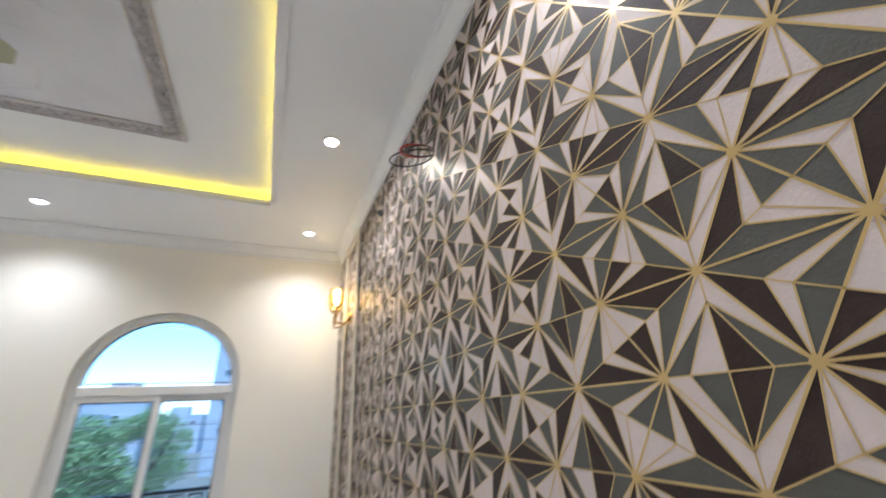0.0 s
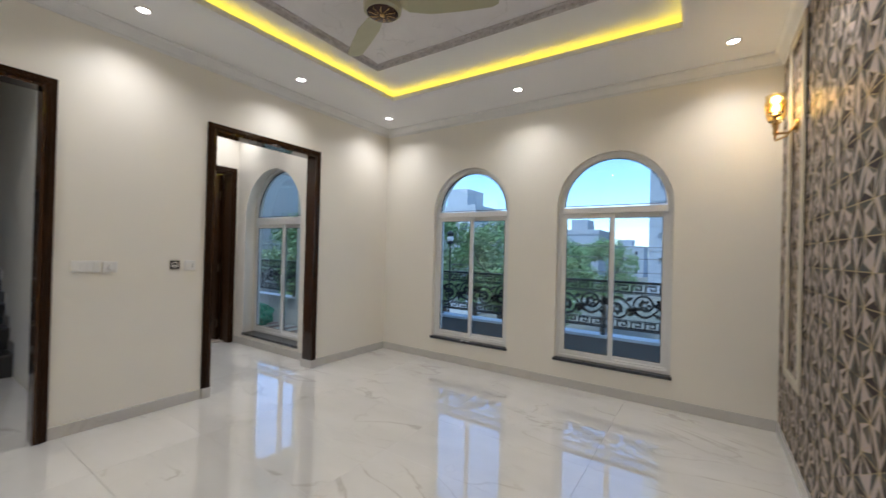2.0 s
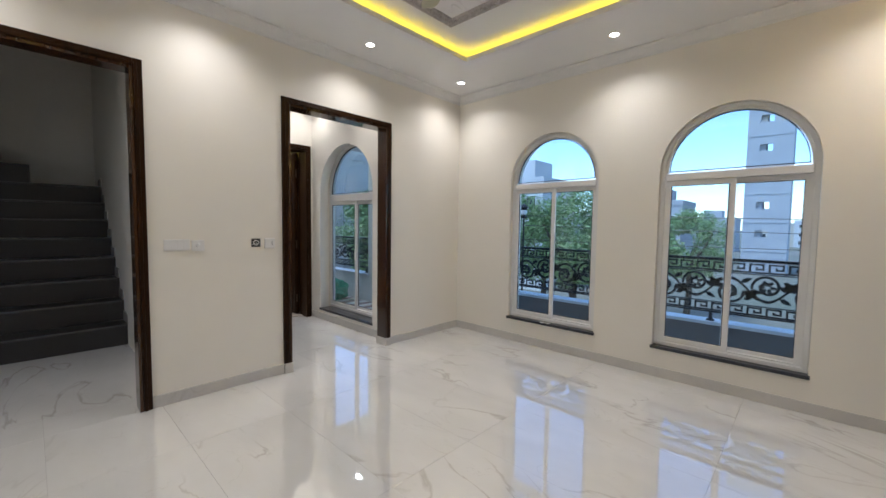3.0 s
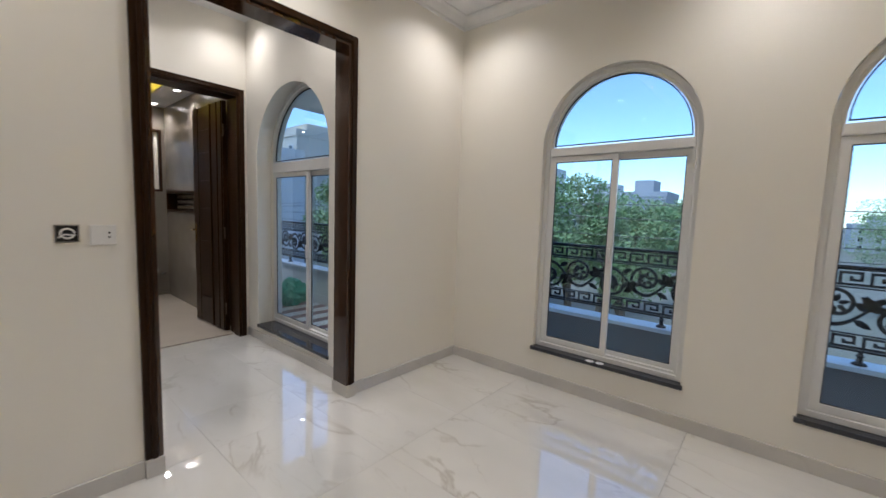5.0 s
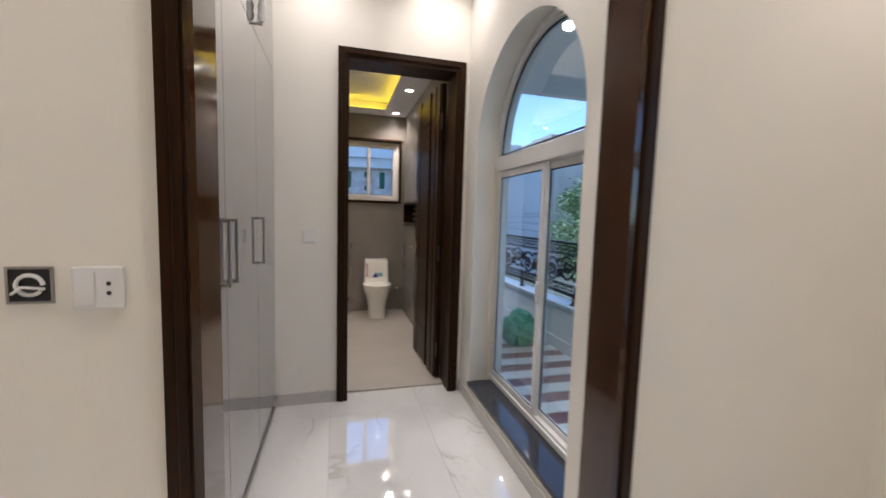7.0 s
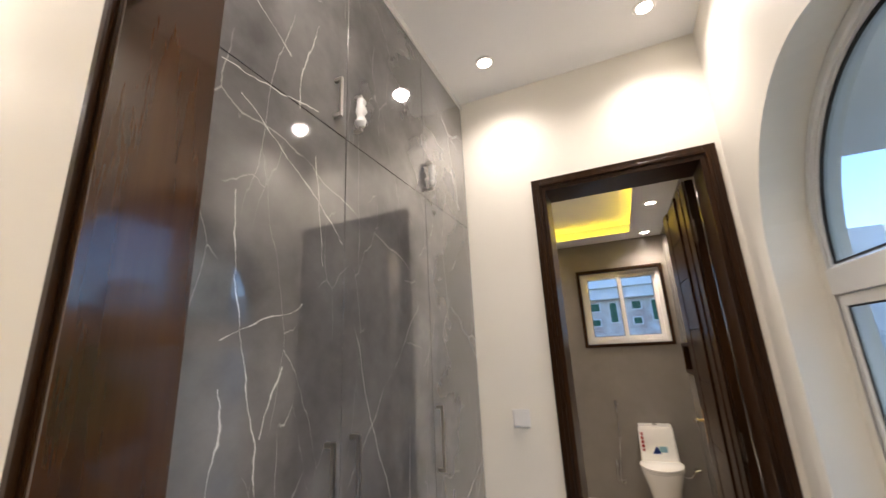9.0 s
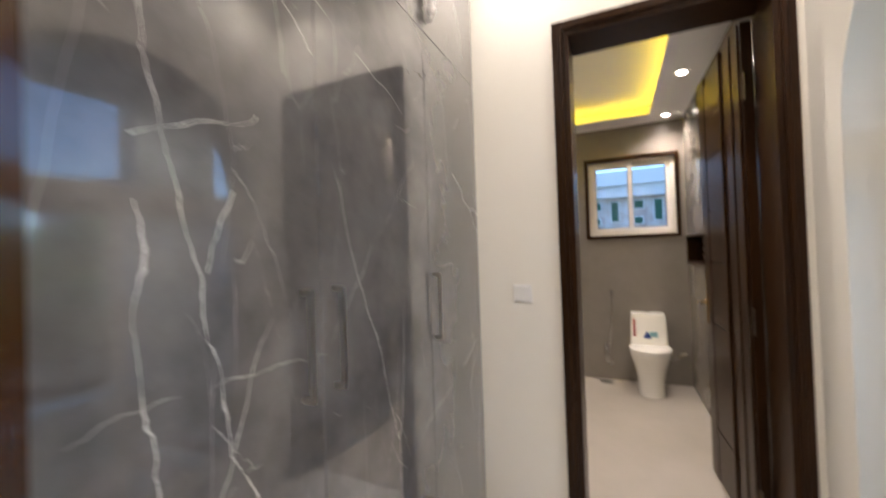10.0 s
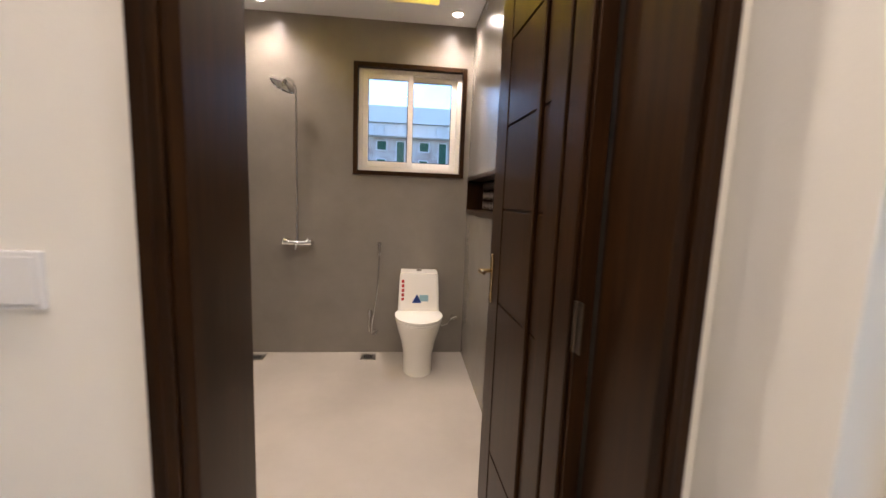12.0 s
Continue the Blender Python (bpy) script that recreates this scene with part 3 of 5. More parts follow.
n = 34
for k in range(n):
    x = TX0 + 0.05 + (TX1 - TX0 - 0.1) * k / (n - 1)
    leaf_relief(bm, x, TY1 - 0.05, 0.5 * (-1) ** k, 0.075)
    leaf_relief(bm, x, TY0 + 0.05, 0.5 * (-1) ** k, 0.075)
n = 38
for k in range(1, n - 1):
    y = TY0 + 0.05 + (TY1 - TY0 - 0.1) * k / (n - 1)
    leaf_relief(bm, TX0 + 0.05, y, 1.57 + 0.5 * (-1) ** k, 0.075)
    leaf_relief(bm, TX1 - 0.05, y, 1.57 + 0.5 * (-1) ** k, 0.075)
part("carving", bm, M_BORDER, border, kind="stuff")
panel = structure("ceiling_panel", box(TX0 + 0.101, TX1 - 0.101, TY0 + 0.101, TY1 - 0.101, TRAY - 0.005, TRAY - 0.001), M_TRAY, "pale marbled paper inside the ceiling border")

# ---- downlights ----
LIGHT0 = thing("ceiling_light", (0, 0, 0), "small round recessed ceiling spotlight, switched on", "ceiling light", "recessed spotlights")
part("ring", lathe(bmesh.new(), [(0.036, -0.001), (0.038, -0.008), (0.050, -0.008), (0.055, -0.001)], 0, 0), M_PLATE, LIGHT0, smooth=True)
part("diffuser", lathe(bmesh.new(), [(0.036, -0.005), (0.030, -0.006), (0.001, -0.0065)], 0, 0), M_LAMP, LIGHT0)
spots = [(x, y) for x in (0.387, 3.904) for y in (0.768, -0.53, -1.84, -3.15)] + [(2.14, 0.768), (2.14, -3.15)]
for x, y in spots:
    downlight(x, y, CEIL, DOWN_W, "bedroom")
for x, y in ((-1.57, -0.16), (-0.35, -0.97), (-0.35, -0.16)):
    downlight(x, y, DCEIL, DOWN_W * 0.72, "dressing")
downlight(-1.86, 0.89, 2.90, 25, "balcony")
LIGHT0.location = (-1.57, -0.985, DCEIL)
la = new("lamp", bpy.data.lights.new("lamp", "SPOT"))
la.data.energy, la.data.color, la.data.spot_size, la.data.spot_blend, la.data.shadow_soft_size = DOWN_W * 0.72, DOWN_COL, radians(142), 1.0, 0.045
la.location = (-1.57, -0.985, DCEIL - 0.02)
for x, y in ((-4.30, -1.52), (-4.30, -0.11), (-3.30, -0.11), (-2.35, -0.5), (-2.35, -1.52), (-3.3, -1.6)):
    downlight(x, y, BATH_CEIL, DOWN_W * 0.9, "bath")


# ---- skirting ----
def skirt(name, x0, x1, y0, y1, z=0.0):
    structure(name, box(x0, x1, y0, y1, z, z + 0.088), M_SKIRT, "grey marble skirting", bevel=0.003)


skirt("baseboard", 0.0, EAST, NORTH - 0.014, NORTH)
skirt("baseboard", 0.0, 0.014, 0.031, NORTH - 0.0145)
skirt("baseboard", 0.0, 0.014, -2.194, -1.211)
skirt("baseboard", 0.0, 0.014, SOUTH, -3.367)
skirt("baseboard", EAST - 0.012, EAST, SOUTH, NORTH - 0.0145)
skirt("baseboard", 0.0145, EAST - 0.0125, SOUTH, SOUTH + 0.014)


# ---- wood casings of the openings ----
def casing_y(name, xf, side, depth, y0, y1, ztop, label, lining=None, w=0.075, proud=0.022, foot=0.0):
    """Wood frame of an opening in a wall along y. xf: the face of the wall that side (+1/-1) points out of; depth: the wall's thickness."""
    t = new(name)
    BASE[t] = t.location = Vector((xf, (y0 + y1) / 2, 0))
    tagged(t, label, "door frame", "dark wood frames", "structure")
    for s, f in ((side, xf), (-side, xf - side * depth)):
        for n_, (p, q, r_, s_) in (("architrave", (0.0, proud - 0.001, 0.0198, w)), ("moulding", (proud - 0.0005, proud + 0.010, 0.026, w * 0.62))):
            fa, fb = sorted((f + s * (p + 0.0005), f + s * q))
            part(n_, box(fa, fb, y0 - s_, y0 - r_, foot, ztop + s_), M_WOOD, t, bevel=0.003)
            part(n_, box(fa, fb, y1 + r_, y1 + s_, foot, ztop + s_), M_WOOD, t, bevel=0.003)
            part(n_, box(fa, fb, y0 - r_ + 0.0005, y1 + r_ - 0.0005, ztop + r_, ztop + s_), M_WOOD, t, bevel=0.003)
    xa, xb = sorted((xf + side * proud, xf - side * (depth + proud)))
    m = lining or M_WOOD
    part("lining", box(xa, xb, y0 - 0.0195, y0, foot, ztop), m, t, "smooth brown veneered lining" if lining else "")
    part("lining", box(xa, xb, y1, y1 + 0.0195, foot, ztop), m, t)
    part("lining", box(xa, xb, y0 - 0.0195, y1 + 0.0195, ztop + 0.0005, ztop + 0.0195), m, t)
    return t


casing_y("door_1", 0.0, 1, 0.112, OP1[0], OP1[1], OP1[3], "dark stained wooden frame of the dressing opening", M_LINING, foot=0.0885)
for ya, yb in ((OP1[0] - w_, OP1[0] + 0.002) if s_ < 0 else (OP1[1] - 0.002, OP1[1] + w_) for s_, w_ in ((-1, 0.0758), (1, 0.0758))):
    structure("plinth", box(-0.148, 0.036, ya, yb, 0.0, 0.088), M_SKIRT, "grey marble plinth under the wooden frame", bevel=0.002)
casing_y("door_2", 0.0, 1, 0.10, OP2[0], OP2[1], OP2[3], "dark stained wooden frame of the stair opening", M_LINING)

# ---- windows of the bedroom ----
WY = NORTH + 0.045
for k, w in enumerate((W1, W2)):
    arched_window("window_%d" % (k + 1), w[0] + 0.002, w[1] - 0.002, SILL + 0.03, SPRING, WY, 0.08)
    structure("window_sill", box(w[0] - 0.012, w[1] + 0.012, NORTH - 0.022, WY + 0.1, SILL + 0.001, SILL + 0.0295), M_SILL, "polished black granite sill", bevel=0.003)

# ---- dressing area ----
DW, DR_SPLAY = (-1.658, -0.412), 0.058
D_SILL, D_SPRING, DWY = 0.13, 1.80, 0.256
bm = wall_mesh("x", DR_N, 0.165, DR_W, -0.1125, 0, CEIL + 0.1, [(DW[0], DW[1], D_SILL, D_SPRING, True)])
dc, dr = (DW[0] + DW[1]) / 2, (DW[1] - DW[0]) / 2
for v in bm.verts:
    if abs(v.co.y - DR_N - 0.165) < 1e-4 and v.co.z > D_SILL - 1e-4:
        up_ = v.co.z - D_SPRING
        if up_ > 0 and abs(math.hypot(v.co.x - dc, up_) - dr) < 1e-3:
            k = (dr + DR_SPLAY) / dr
            v.co.x, v.co.z = dc + (v.co.x - dc) * k, D_SPRING + up_ * k
        elif up_ <= 1e-4 and abs(abs(v.co.x - dc) - dr) < 1e-3:
            v.co.x = dc + math.copysign(dr + DR_SPLAY, v.co.x - dc)
structure("wall_dressing_north", bm, M_WALL, "cream painted wall with a tall splayed arched window")
DW = (DW[0] - DR_SPLAY, DW[1] + DR_SPLAY)
structure("wall_dressing_outer", wall_mesh("x", DR_N + 0.1655, 0.115, DR_W, -0.1125, 0, CEIL + 0.1, [(DW[0], DW[1], D_SILL, D_SPRING, True)]), M_BALC, "outer face of the dressing wall")
DOOR = (-0.775, -0.015, 0, 2.415, False)
structure("wall_bath_east", wall_mesh("y", -2.06, 0.18, CAB_Y - 0.8, DR_N + 0.28, 0, CEIL + 0.1, [wider(DOOR)]), M_WALL, "cream painted wall with the bathroom door")
structure("wall_dressing_south", box(-1.88, -0.1125, CAB_Y - 0.8, CAB_Y - 0.62, 0, CEIL + 0.1), M_WALL, "plain wall behind the wardrobe")
structure("ceiling", box(-2.06, -0.10, CAB_Y - 0.8, DR_N + 0.28, DCEIL, DCEIL + 0.1), M_CEIL, "white ceiling of the dressing area")
arched_window("window_3", DW[0] + 0.002, DW[1] - 0.002, D_SILL + 0.03, D_SPRING, DWY, 0.08, drop=0.035)
structure("window_sill", box(DW[0] + 0.048, DW[1] - 0.048, DR_N - 0.012, DWY + 0.1, D_SILL + 0.001, D_SILL + 0.0295), M_SILL, "polished black granite sill", bevel=0.003)
skirt("baseboard", DR_W, -0.10, DR_N - 0.012, DR_N - 0.0001)
skirt("baseboard", DR_W, DR_W + 0.014, CAB_Y + 0.002, DOOR[0] - 0.077)
casing_y("door_3", DR_W, 1, 0.18, DOOR[0], DOOR[1], DOOR[3], "dark stained wooden frame of the bathroom door")

# ---- wardrobe ----
wr = thing("wardrobe", (-1.04, CAB_Y - 0.3, 0), "floor to ceiling wardrobe in glossy grey marbled laminate with steel handles", "wardrobe")
part("body", box(-1.876, -0.126, CAB_Y - 0.60, CAB_Y - 0.022, 0.0, 3.105), M_CAB, wr)
part("pelmet", box(-1.876, -0.126, CAB_Y - 0.020, CAB_Y + 0.008, 3.108, DCEIL - 0.001), M_PLATE, wr, "white strip under the ceiling")
cols = [-1.874, -1.292, -0.690, -0.128]
JOINT = 2.275


def door_panel(x0, x1, z0, z1):
    d = part("door", box(x0 + 0.0015, x1 - 0.0015, CAB_Y - 0.020, CAB_Y, z0, z1), M_CAB, wr, bevel=0.001)
    return d


def bar_handle(d, x, z0, z1, wrapped=False):
    bm = bmesh.new()
    bx(bm, x - 0.006, x + 0.006, CAB_Y + 0.022, CAB_Y + 0.032, z0, z1)
    bx(bm, x - 0.006, x + 0.006, CAB_Y + 0.0005, CAB_Y + 0.0225, z0, z0 + 0.014)
    bx(bm, x - 0.006, x + 0.006, CAB_Y + 0.0005, CAB_Y + 0.0225, z1 - 0.014, z1)
    part("handle", bm, M_STEEL, d, "brushed steel bar handle", bevel=0.002)
    if wrapped:
        bm = bmesh.new()
        n_ = 9
        pts = [(x + 0.004 * math.sin(k * 2.1), CAB_Y + 0.027, z0 + 0.02 + (z1 - z0 - 0.045) * k / (n_ - 1)) for k in range(n_)]
        tube(bm, pts, [0.017 + 0.004 * math.sin(k * 1.7 + x) for k in range(n_)], 10)
        part("wrapping", bm, M_PLATE, d, "white foam wrapped round the handle", smooth=True)


for i, (a, b) in enumerate(zip(cols, cols[1:])):
    lo = door_panel(a, b, 0.07, JOINT - 0.0015)
    hi = door_panel(a, b, JOINT + 0.0015, 3.106)
    hx = {0: a + 0.55, 1: b - 0.045, 2: a + 0.065}[i]
    if i == 0:
        hx = b - 0.03
    bar_handle(lo, hx, 1.08, 1.335)
    bar_handle(hi, hx, 2.32, 2.47, wrapped=(i != 2))
part("plinth", box(-1.876, -0.126, CAB_Y - 0.02, CAB_Y - 0.012, 0.0, 0.068), M_CAB, wr)

# ---- bathroom shell ----
BW = (-0.885, 0.005, 1.52, 2.38, False)
structure("wall_bath_west", wall_mesh("y", BATH_W - 0.2, 0.2, BATH_S - 0.2, BATH_N + 0.2, 0, CEIL, [BW]), M_TILE_B, "matt grey tiled wall with a small window")
structure("wall_bath_south", box(BATH_W, -2.061, BATH_S - 0.2, BATH_S, 0, CEIL), M_TILE_B, "matt grey tiled wall")
NI = (-4.50, -3.30, 1.235, 1.525)
structure("wall_bath_north", wall_mesh("x", BATH_N, 0.2, BATH_W, -2.061, 0, CEIL, [(NI[0] + 0.02, NI[1], NI[2], NI[3], False)]), M_TILE_B, "matt grey tiled wall with a long niche")
structure("wall_bath_inner", wall_mesh("y", -2.075, 0.0145, BATH_S, BATH_N, 0.012, BATH_CEIL, [(DOOR[0] - 0.08, BATH_N - 0.001, 0.012, DOOR[3] + 0.08, False)]), M_TILE_B, "matt grey tiles beside the bathroom door")
bm = bmesh.new()
BX0, BX1, BY0, BY1 = -4.20, -2.45, -1.42, -0.26
for a in ((BATH_W, BX0, BATH_S, BATH_N), (BX1, -2.061, BATH_S, BATH_N), (BX0, BX1, BATH_S, BY0), (BX0, BX1, BY1, BATH_N)):
    bx(bm, *a, BATH_CEIL, BATH_CEIL + 0.012)
for a in ((BX0 - 0.22, BX0 - 0.2, BY0 - 0.22, BY1 + 0.22), (BX1 + 0.2, BX1 + 0.22, BY0 - 0.22, BY1 + 0.22), (BX0 - 0.2, BX1 + 0.2, BY0 - 0.22, BY0 - 0.2), (BX0 - 0.2, BX1 + 0.2, BY1 + 0.2, BY1 + 0.22)):
    bx(bm, *a, BATH_CEIL + 0.012, BATH_CEIL + 0.14)
structure("ceiling", bm, M_CEIL, "white dropped bathroom ceiling with a lit recess")
structure("ceiling", box(BATH_W, -2.061, BATH_S, BATH_N, BATH_CEIL + 0.14, BATH_CEIL + 0.2), M_CEIL, "white upper bathroom ceiling")
led_loop("led_strip", BX0, BX1, BY0, BY1, BATH_CEIL + 0.013, 0.06, "yellow glowing strip light in the bathroom ceiling recess")

# bathroom window
bw = new("window_4")
BASE[bw] = bw.location = Vector((BATH_W, -0.44, 1.52))
tagged(bw, "cream sliding window with a dark granite surround", "window", "", "structure")


def rot_strip(y0, y1, z0, z1, w, x0, x1):
    """A rectangular frame in a wall along y."""
    bm = bmesh.new()
    bx(bm, x0, x1, y0, y0 + w, z0, z1)
    bx(bm, x0, x1, y1 - w, y1, z0, z1)
    bx(bm, x0, x1, y0 + w, y1 - w, z0, z0 + w)
    bx(bm, x0, x1, y0 + w, y1 - w, z1 - w, z1)
    return bm


part("surround", rot_strip(BW[0] - 0.004, BW[1] + 0.004, BW[2] - 0.004, BW[3] + 0.004, 0.034, BATH_W - 0.18, BATH_W + 0.014), M_WOOD, bw, bevel=0.002)
part("window_frame", rot_strip(BW[0] + 0.031, BW[1] - 0.031, BW[2] + 0.031, BW[3] - 0.031, 0.035, BATH_W - 0.09, BATH_W - 0.03), M_PVC_W, bw, bevel=0.003)
ym = (BW[0] + BW[1]) / 2
for k, (a, b, xx) in enumerate(((BW[0] + 0.067, ym + 0.022, BATH_W - 0.055), (ym - 0.022, BW[1] - 0.067, BATH_W - 0.085))):
    s = part("sash", rot_strip(a, b, BW[2] + 0.067, BW[3] - 0.067, 0.042, xx, xx + 0.027), M_PVC_W, bw, bevel=0.003)
    part("gasket", rot_strip(a + 0.042, b - 0.042, BW[2] + 0.109, BW[3] - 0.109, 0.005, xx + 0.018, xx + 0.022), M_GASKET, s)
    g = part("pane", box(xx + 0.012, xx + 0.016, a + 0.042, b - 0.042, BW[2] + 0.109, BW[3] - 0.109), M_GLASS, s)
    g.visible_shadow = False

# niche
ni = thing("niche_shelf", (-3.9, BATH_N, NI[2]), "dark framed wall niche lined with patterned tiles", "wall niche")
bm = bmesh.new()
bx(bm, NI[0] + 0.022, NI[1] - 0.002, BATH_N - 0.012, BATH_N + 0.12, NI[2] + 0.001, NI[2] + 0.03)
bx(bm, NI[0] + 0.022, NI[1] - 0.002, BATH_N - 0.012, BATH_N + 0.12, NI[3] - 0.03, NI[3] - 0.001)
bx(bm, NI[0] + 0.022, NI[0] + 0.05, BATH_N - 0.012, BATH_N + 0.12, NI[2] + 0.03, NI[3] - 0.03)
bx(bm, NI[1] - 0.03, NI[1] - 0.002, BATH_N - 0.012, BATH_N + 0.12, NI[2] + 0.03, NI[3] - 0.03)
part("frame", bm, M_WOOD, ni, bevel=0.002)
part("backing", box(NI[0] + 0.022, NI[1] - 0.002, BATH_N + 0.1205, BATH_N + 0.13, NI[2] + 0.001, NI[3] - 0.001), M_FAN_D, ni)
bm = bmesh.new()
for i in range(22):
    for j in range(3):
        cx, cz = NI[0] + 0.075 + i * 0.05, NI[2] + 0.07 + j * 0.075
        v = [bm.verts.new(p) for p in ((cx, BATH_N + 0.118, cz - 0.034), (cx + 0.022, BATH_N + 0.118, cz), (cx, BATH_N + 0.118, cz + 0.034), (cx - 0.022, BATH_N + 0.118, cz))]
        bm.faces.new(v)
part("pattern", bm, M_FLOOR_B, ni, kind="stuff")


# ---- bathroom door leaf ----
def door_leaf():
    ang = 2.5
    t = thing("door", (0, 0, 0), "dark stained wooden door with grooved panels, standing open into the bathroom", "door")
    L, H, T = 0.745, 2.395, 0.042
    part("leaf", box(-L, 0, -T, 0, 0.008, H), M_WOOD, t, bevel=0.003)
    face = -T
    for a, b in ((-0.60, -0.735), (-0.10, -0.012)):
        x0, x1 = min(a, b), max(a, b)
        part("stile", box(x0, x1, face - 0.012, face - 0.0005, 0.012, H - 0.004), M_WOOD, t, bevel=0.003)
    x0, x1 = -0.595, -0.105
    z = 0.02
    for k, h in enumerate((0.30, 0.62, 0.36, 0.30, 0.30, 0.24, 0.20)):
        z1 = min(z + h, H - 0.006)
        part("panel", box(x0, -0.305, face - 0.010, face - 0.0005, z + 0.004, z1 - 0.004), M_WOOD, t, bevel=0.002)
        part("panel", box(-0.265, -0.205, face - 0.007, face - 0.0005, z + 0.004, z1 - 0.004), M_WOOD, t, bevel=0.002)
        z = z1
    part("bead", box(-0.30, -0.27, face - 0.018, face - 0.0005, 0.012, H - 0.004), M_WOOD, t, bevel=0.004)
    part("bead", box(-0.20, -0.11, face - 0.016, face - 0.0005, 0.012, H - 0.004), M_WOOD, t, bevel=0.004)
    bm = box(-0.705, -0.675, face - 0.016, face - 0.0125, 0.92, 1.12)
    pl = part("door_handle", bm, M_GOLD, t, "brass lever handle", bevel=0.002)
    bm = bmesh.new()
    tube(bm, [(-0.69, face - 0.016, 1.05), (-0.69, face - 0.06, 1.05), (-0.685, face - 0.066, 1.05), (-0.635, face - 0.060, 1.05)], 0.008, 10)
    part("lever", bm, M_GOLD, pl, smooth=True)
    for z in (0.25, 1.05, 2.1):
        bm = box(-0.002, 0.03, -T - 0.002, -T + 0.002, z - 0.06, z + 0.06)
        tube(bm, [(0.004, -T - 0.004, z - 0.06), (0.004, -T - 0.004, z + 0.06)], 0.006, 8)
        part("hinge", bm, M_BRONZE, t, "dark bronze butt hinge")
    t.matrix_basis = pose(-2.095, -0.018, 0.012, 0, 0, ang)
    return t


door_leaf()

# ---- toilet ----
TYC = -0.335
to = thing("toilet", (-4.2, TYC, 0.012), "white one-piece toilet with closed lid and stickers, against the tiled wall", "toilet")
bm = bmesh.new()
prof = [(0.0, 0.118, 0.20), (0.03, 0.118, 0.20), (0.15, 0.120, 0.205), (0.25, 0.142, 0.225), (0.33, 0.168, 0.25), (0.385, 0.180, 0.262), (0.40, 0.180, 0.262)]
rings = []
for z, hw, hl in prof:
    ring = []
    for k in range(28):
        a = 2 * math.pi * k / 28
        fx = math.cos(a)
        x = -4.22 + hl * fx * (1.0 if fx > 0 else 1.05)
        ring.append(bm.verts.new((x, TYC + hw * math.copysign(abs(math.sin(a)) ** 0.85, math.sin(a)), 0.012 + z)))
    rings.append(ring)
for A, B in zip(rings, rings[1:]):
    for k in range(28):
        bm.faces.new((A[k], A[(k + 1) % 28], B[(k + 1) % 28], B[k]))
bm.faces.new(rings[0][::-1])
bm.faces.new(rings[-1])
part("bowl", bm, M_CERAMIC, to, smooth=True)


def oval(cx, cy, hl, hw, z0, z1, top=0.9, seg=32):
    bm = bmesh.new()
    rs = []
    for z, f in ((z0, 0.985), (z0 + 0.003, 1.0), (z1 - 0.005, 1.0), (z1, top)):
        rs.append([bm.verts.new((cx + hl * f * math.cos(2 * math.pi * k / seg), cy + hw * f * math.sin(2 * math.pi * k / seg), z)) for k in range(seg)])
    for A, B in zip(rs, rs[1:]):
        for k in range(seg):
            bm.faces.new((A[k], A[(k + 1) % seg], B[(k + 1) % seg], B[k]))
    bm.faces.new(rs[0][::-1])
    bm.faces.new(rs[-1])
    return bm


part("seat", oval(-4.19, TYC, 0.235, 0.183, 0.414, 0.428, 1.0), M_CERAMIC, to, smooth=True)
part("lid", oval(-4.19, TYC, 0.235, 0.185, 0.431, 0.452, 0.93), M_CERAMIC, to, smooth=True)
bm = bmesh.new()
secs = [(0.40, -4.24, 0.168), (0.48, -4.27, 0.163), (0.60, -4.29, 0.160), (0.72, -4.30, 0.154), (0.738, -4.306, 0.148)]
rs = []
for z, xf, hw in secs:
    xb, r = -4.495, 0.03
    pts = []
    for (cx, cy, a0) in ((xf - r, hw - r, 0), (xb + r * 0.3, hw - r * 0.3, 90), (xb + r * 0.3, -hw + r * 0.3, 180), (xf - r, -hw + r, 270)):
        rr = r if cx == xf - r else r * 0.3
        for q in range(5):
            a = radians(a0 + 22.5 * q)
            pts.append((cx + rr * math.cos(a), TYC + cy + rr * math.sin(a), 0.012 + z))
    rs.append([bm.verts.new(p) for p in pts])
for A, B in zip(rs, rs[1:]):
    for k in range(20):
        bm.faces.new((A[k], A[(k + 1) % 20], B[(k + 1) % 20], B[k]))
bm.faces.new(rs[0][::-1])
bm.faces.new(rs[-1])
part("tank", bm, M_CERAMIC, to, smooth=True)
part("flush_button", lathe(bmesh.new(), [(0.024, 0.7505), (0.024, 0.757), (0.020, 0.760), (0.001, 0.760)], -4.40, TYC), M_CHROME, to, "chrome push button")
# stickers on the tank's front
bm = bmesh.new()
xs_ = -4.275
v = [bm.verts.new(p) for p in ((xs_ + 0.002, TYC - 0.055, 0.515), (xs_ + 0.002, TYC + 0.022, 0.515), (xs_ - 0.006, TYC - 0.015, 0.585))]
bm.faces.new(v)
bmesh.ops.extrude_face_region(bm, geom=bm.faces[:])
part("sticker", bm, M_BLUE, to, "dark blue triangular sticker")
part("sticker", box(xs_ - 0.006, xs_ - 0.001, TYC + 0.005, TYC + 0.075, 0.518, 0.58), M_PALEBLUE, to, "pale blue square sticker")
for k in range(5):
    part("sticker", box(xs_ - 0.012, xs_ - 0.006 + 0.001 * (4 - k), TYC - 0.138, TYC - 0.117, 0.53 + 0.036 * k, 0.555 + 0.036 * k), M_RED, to, "small red warning sticker")

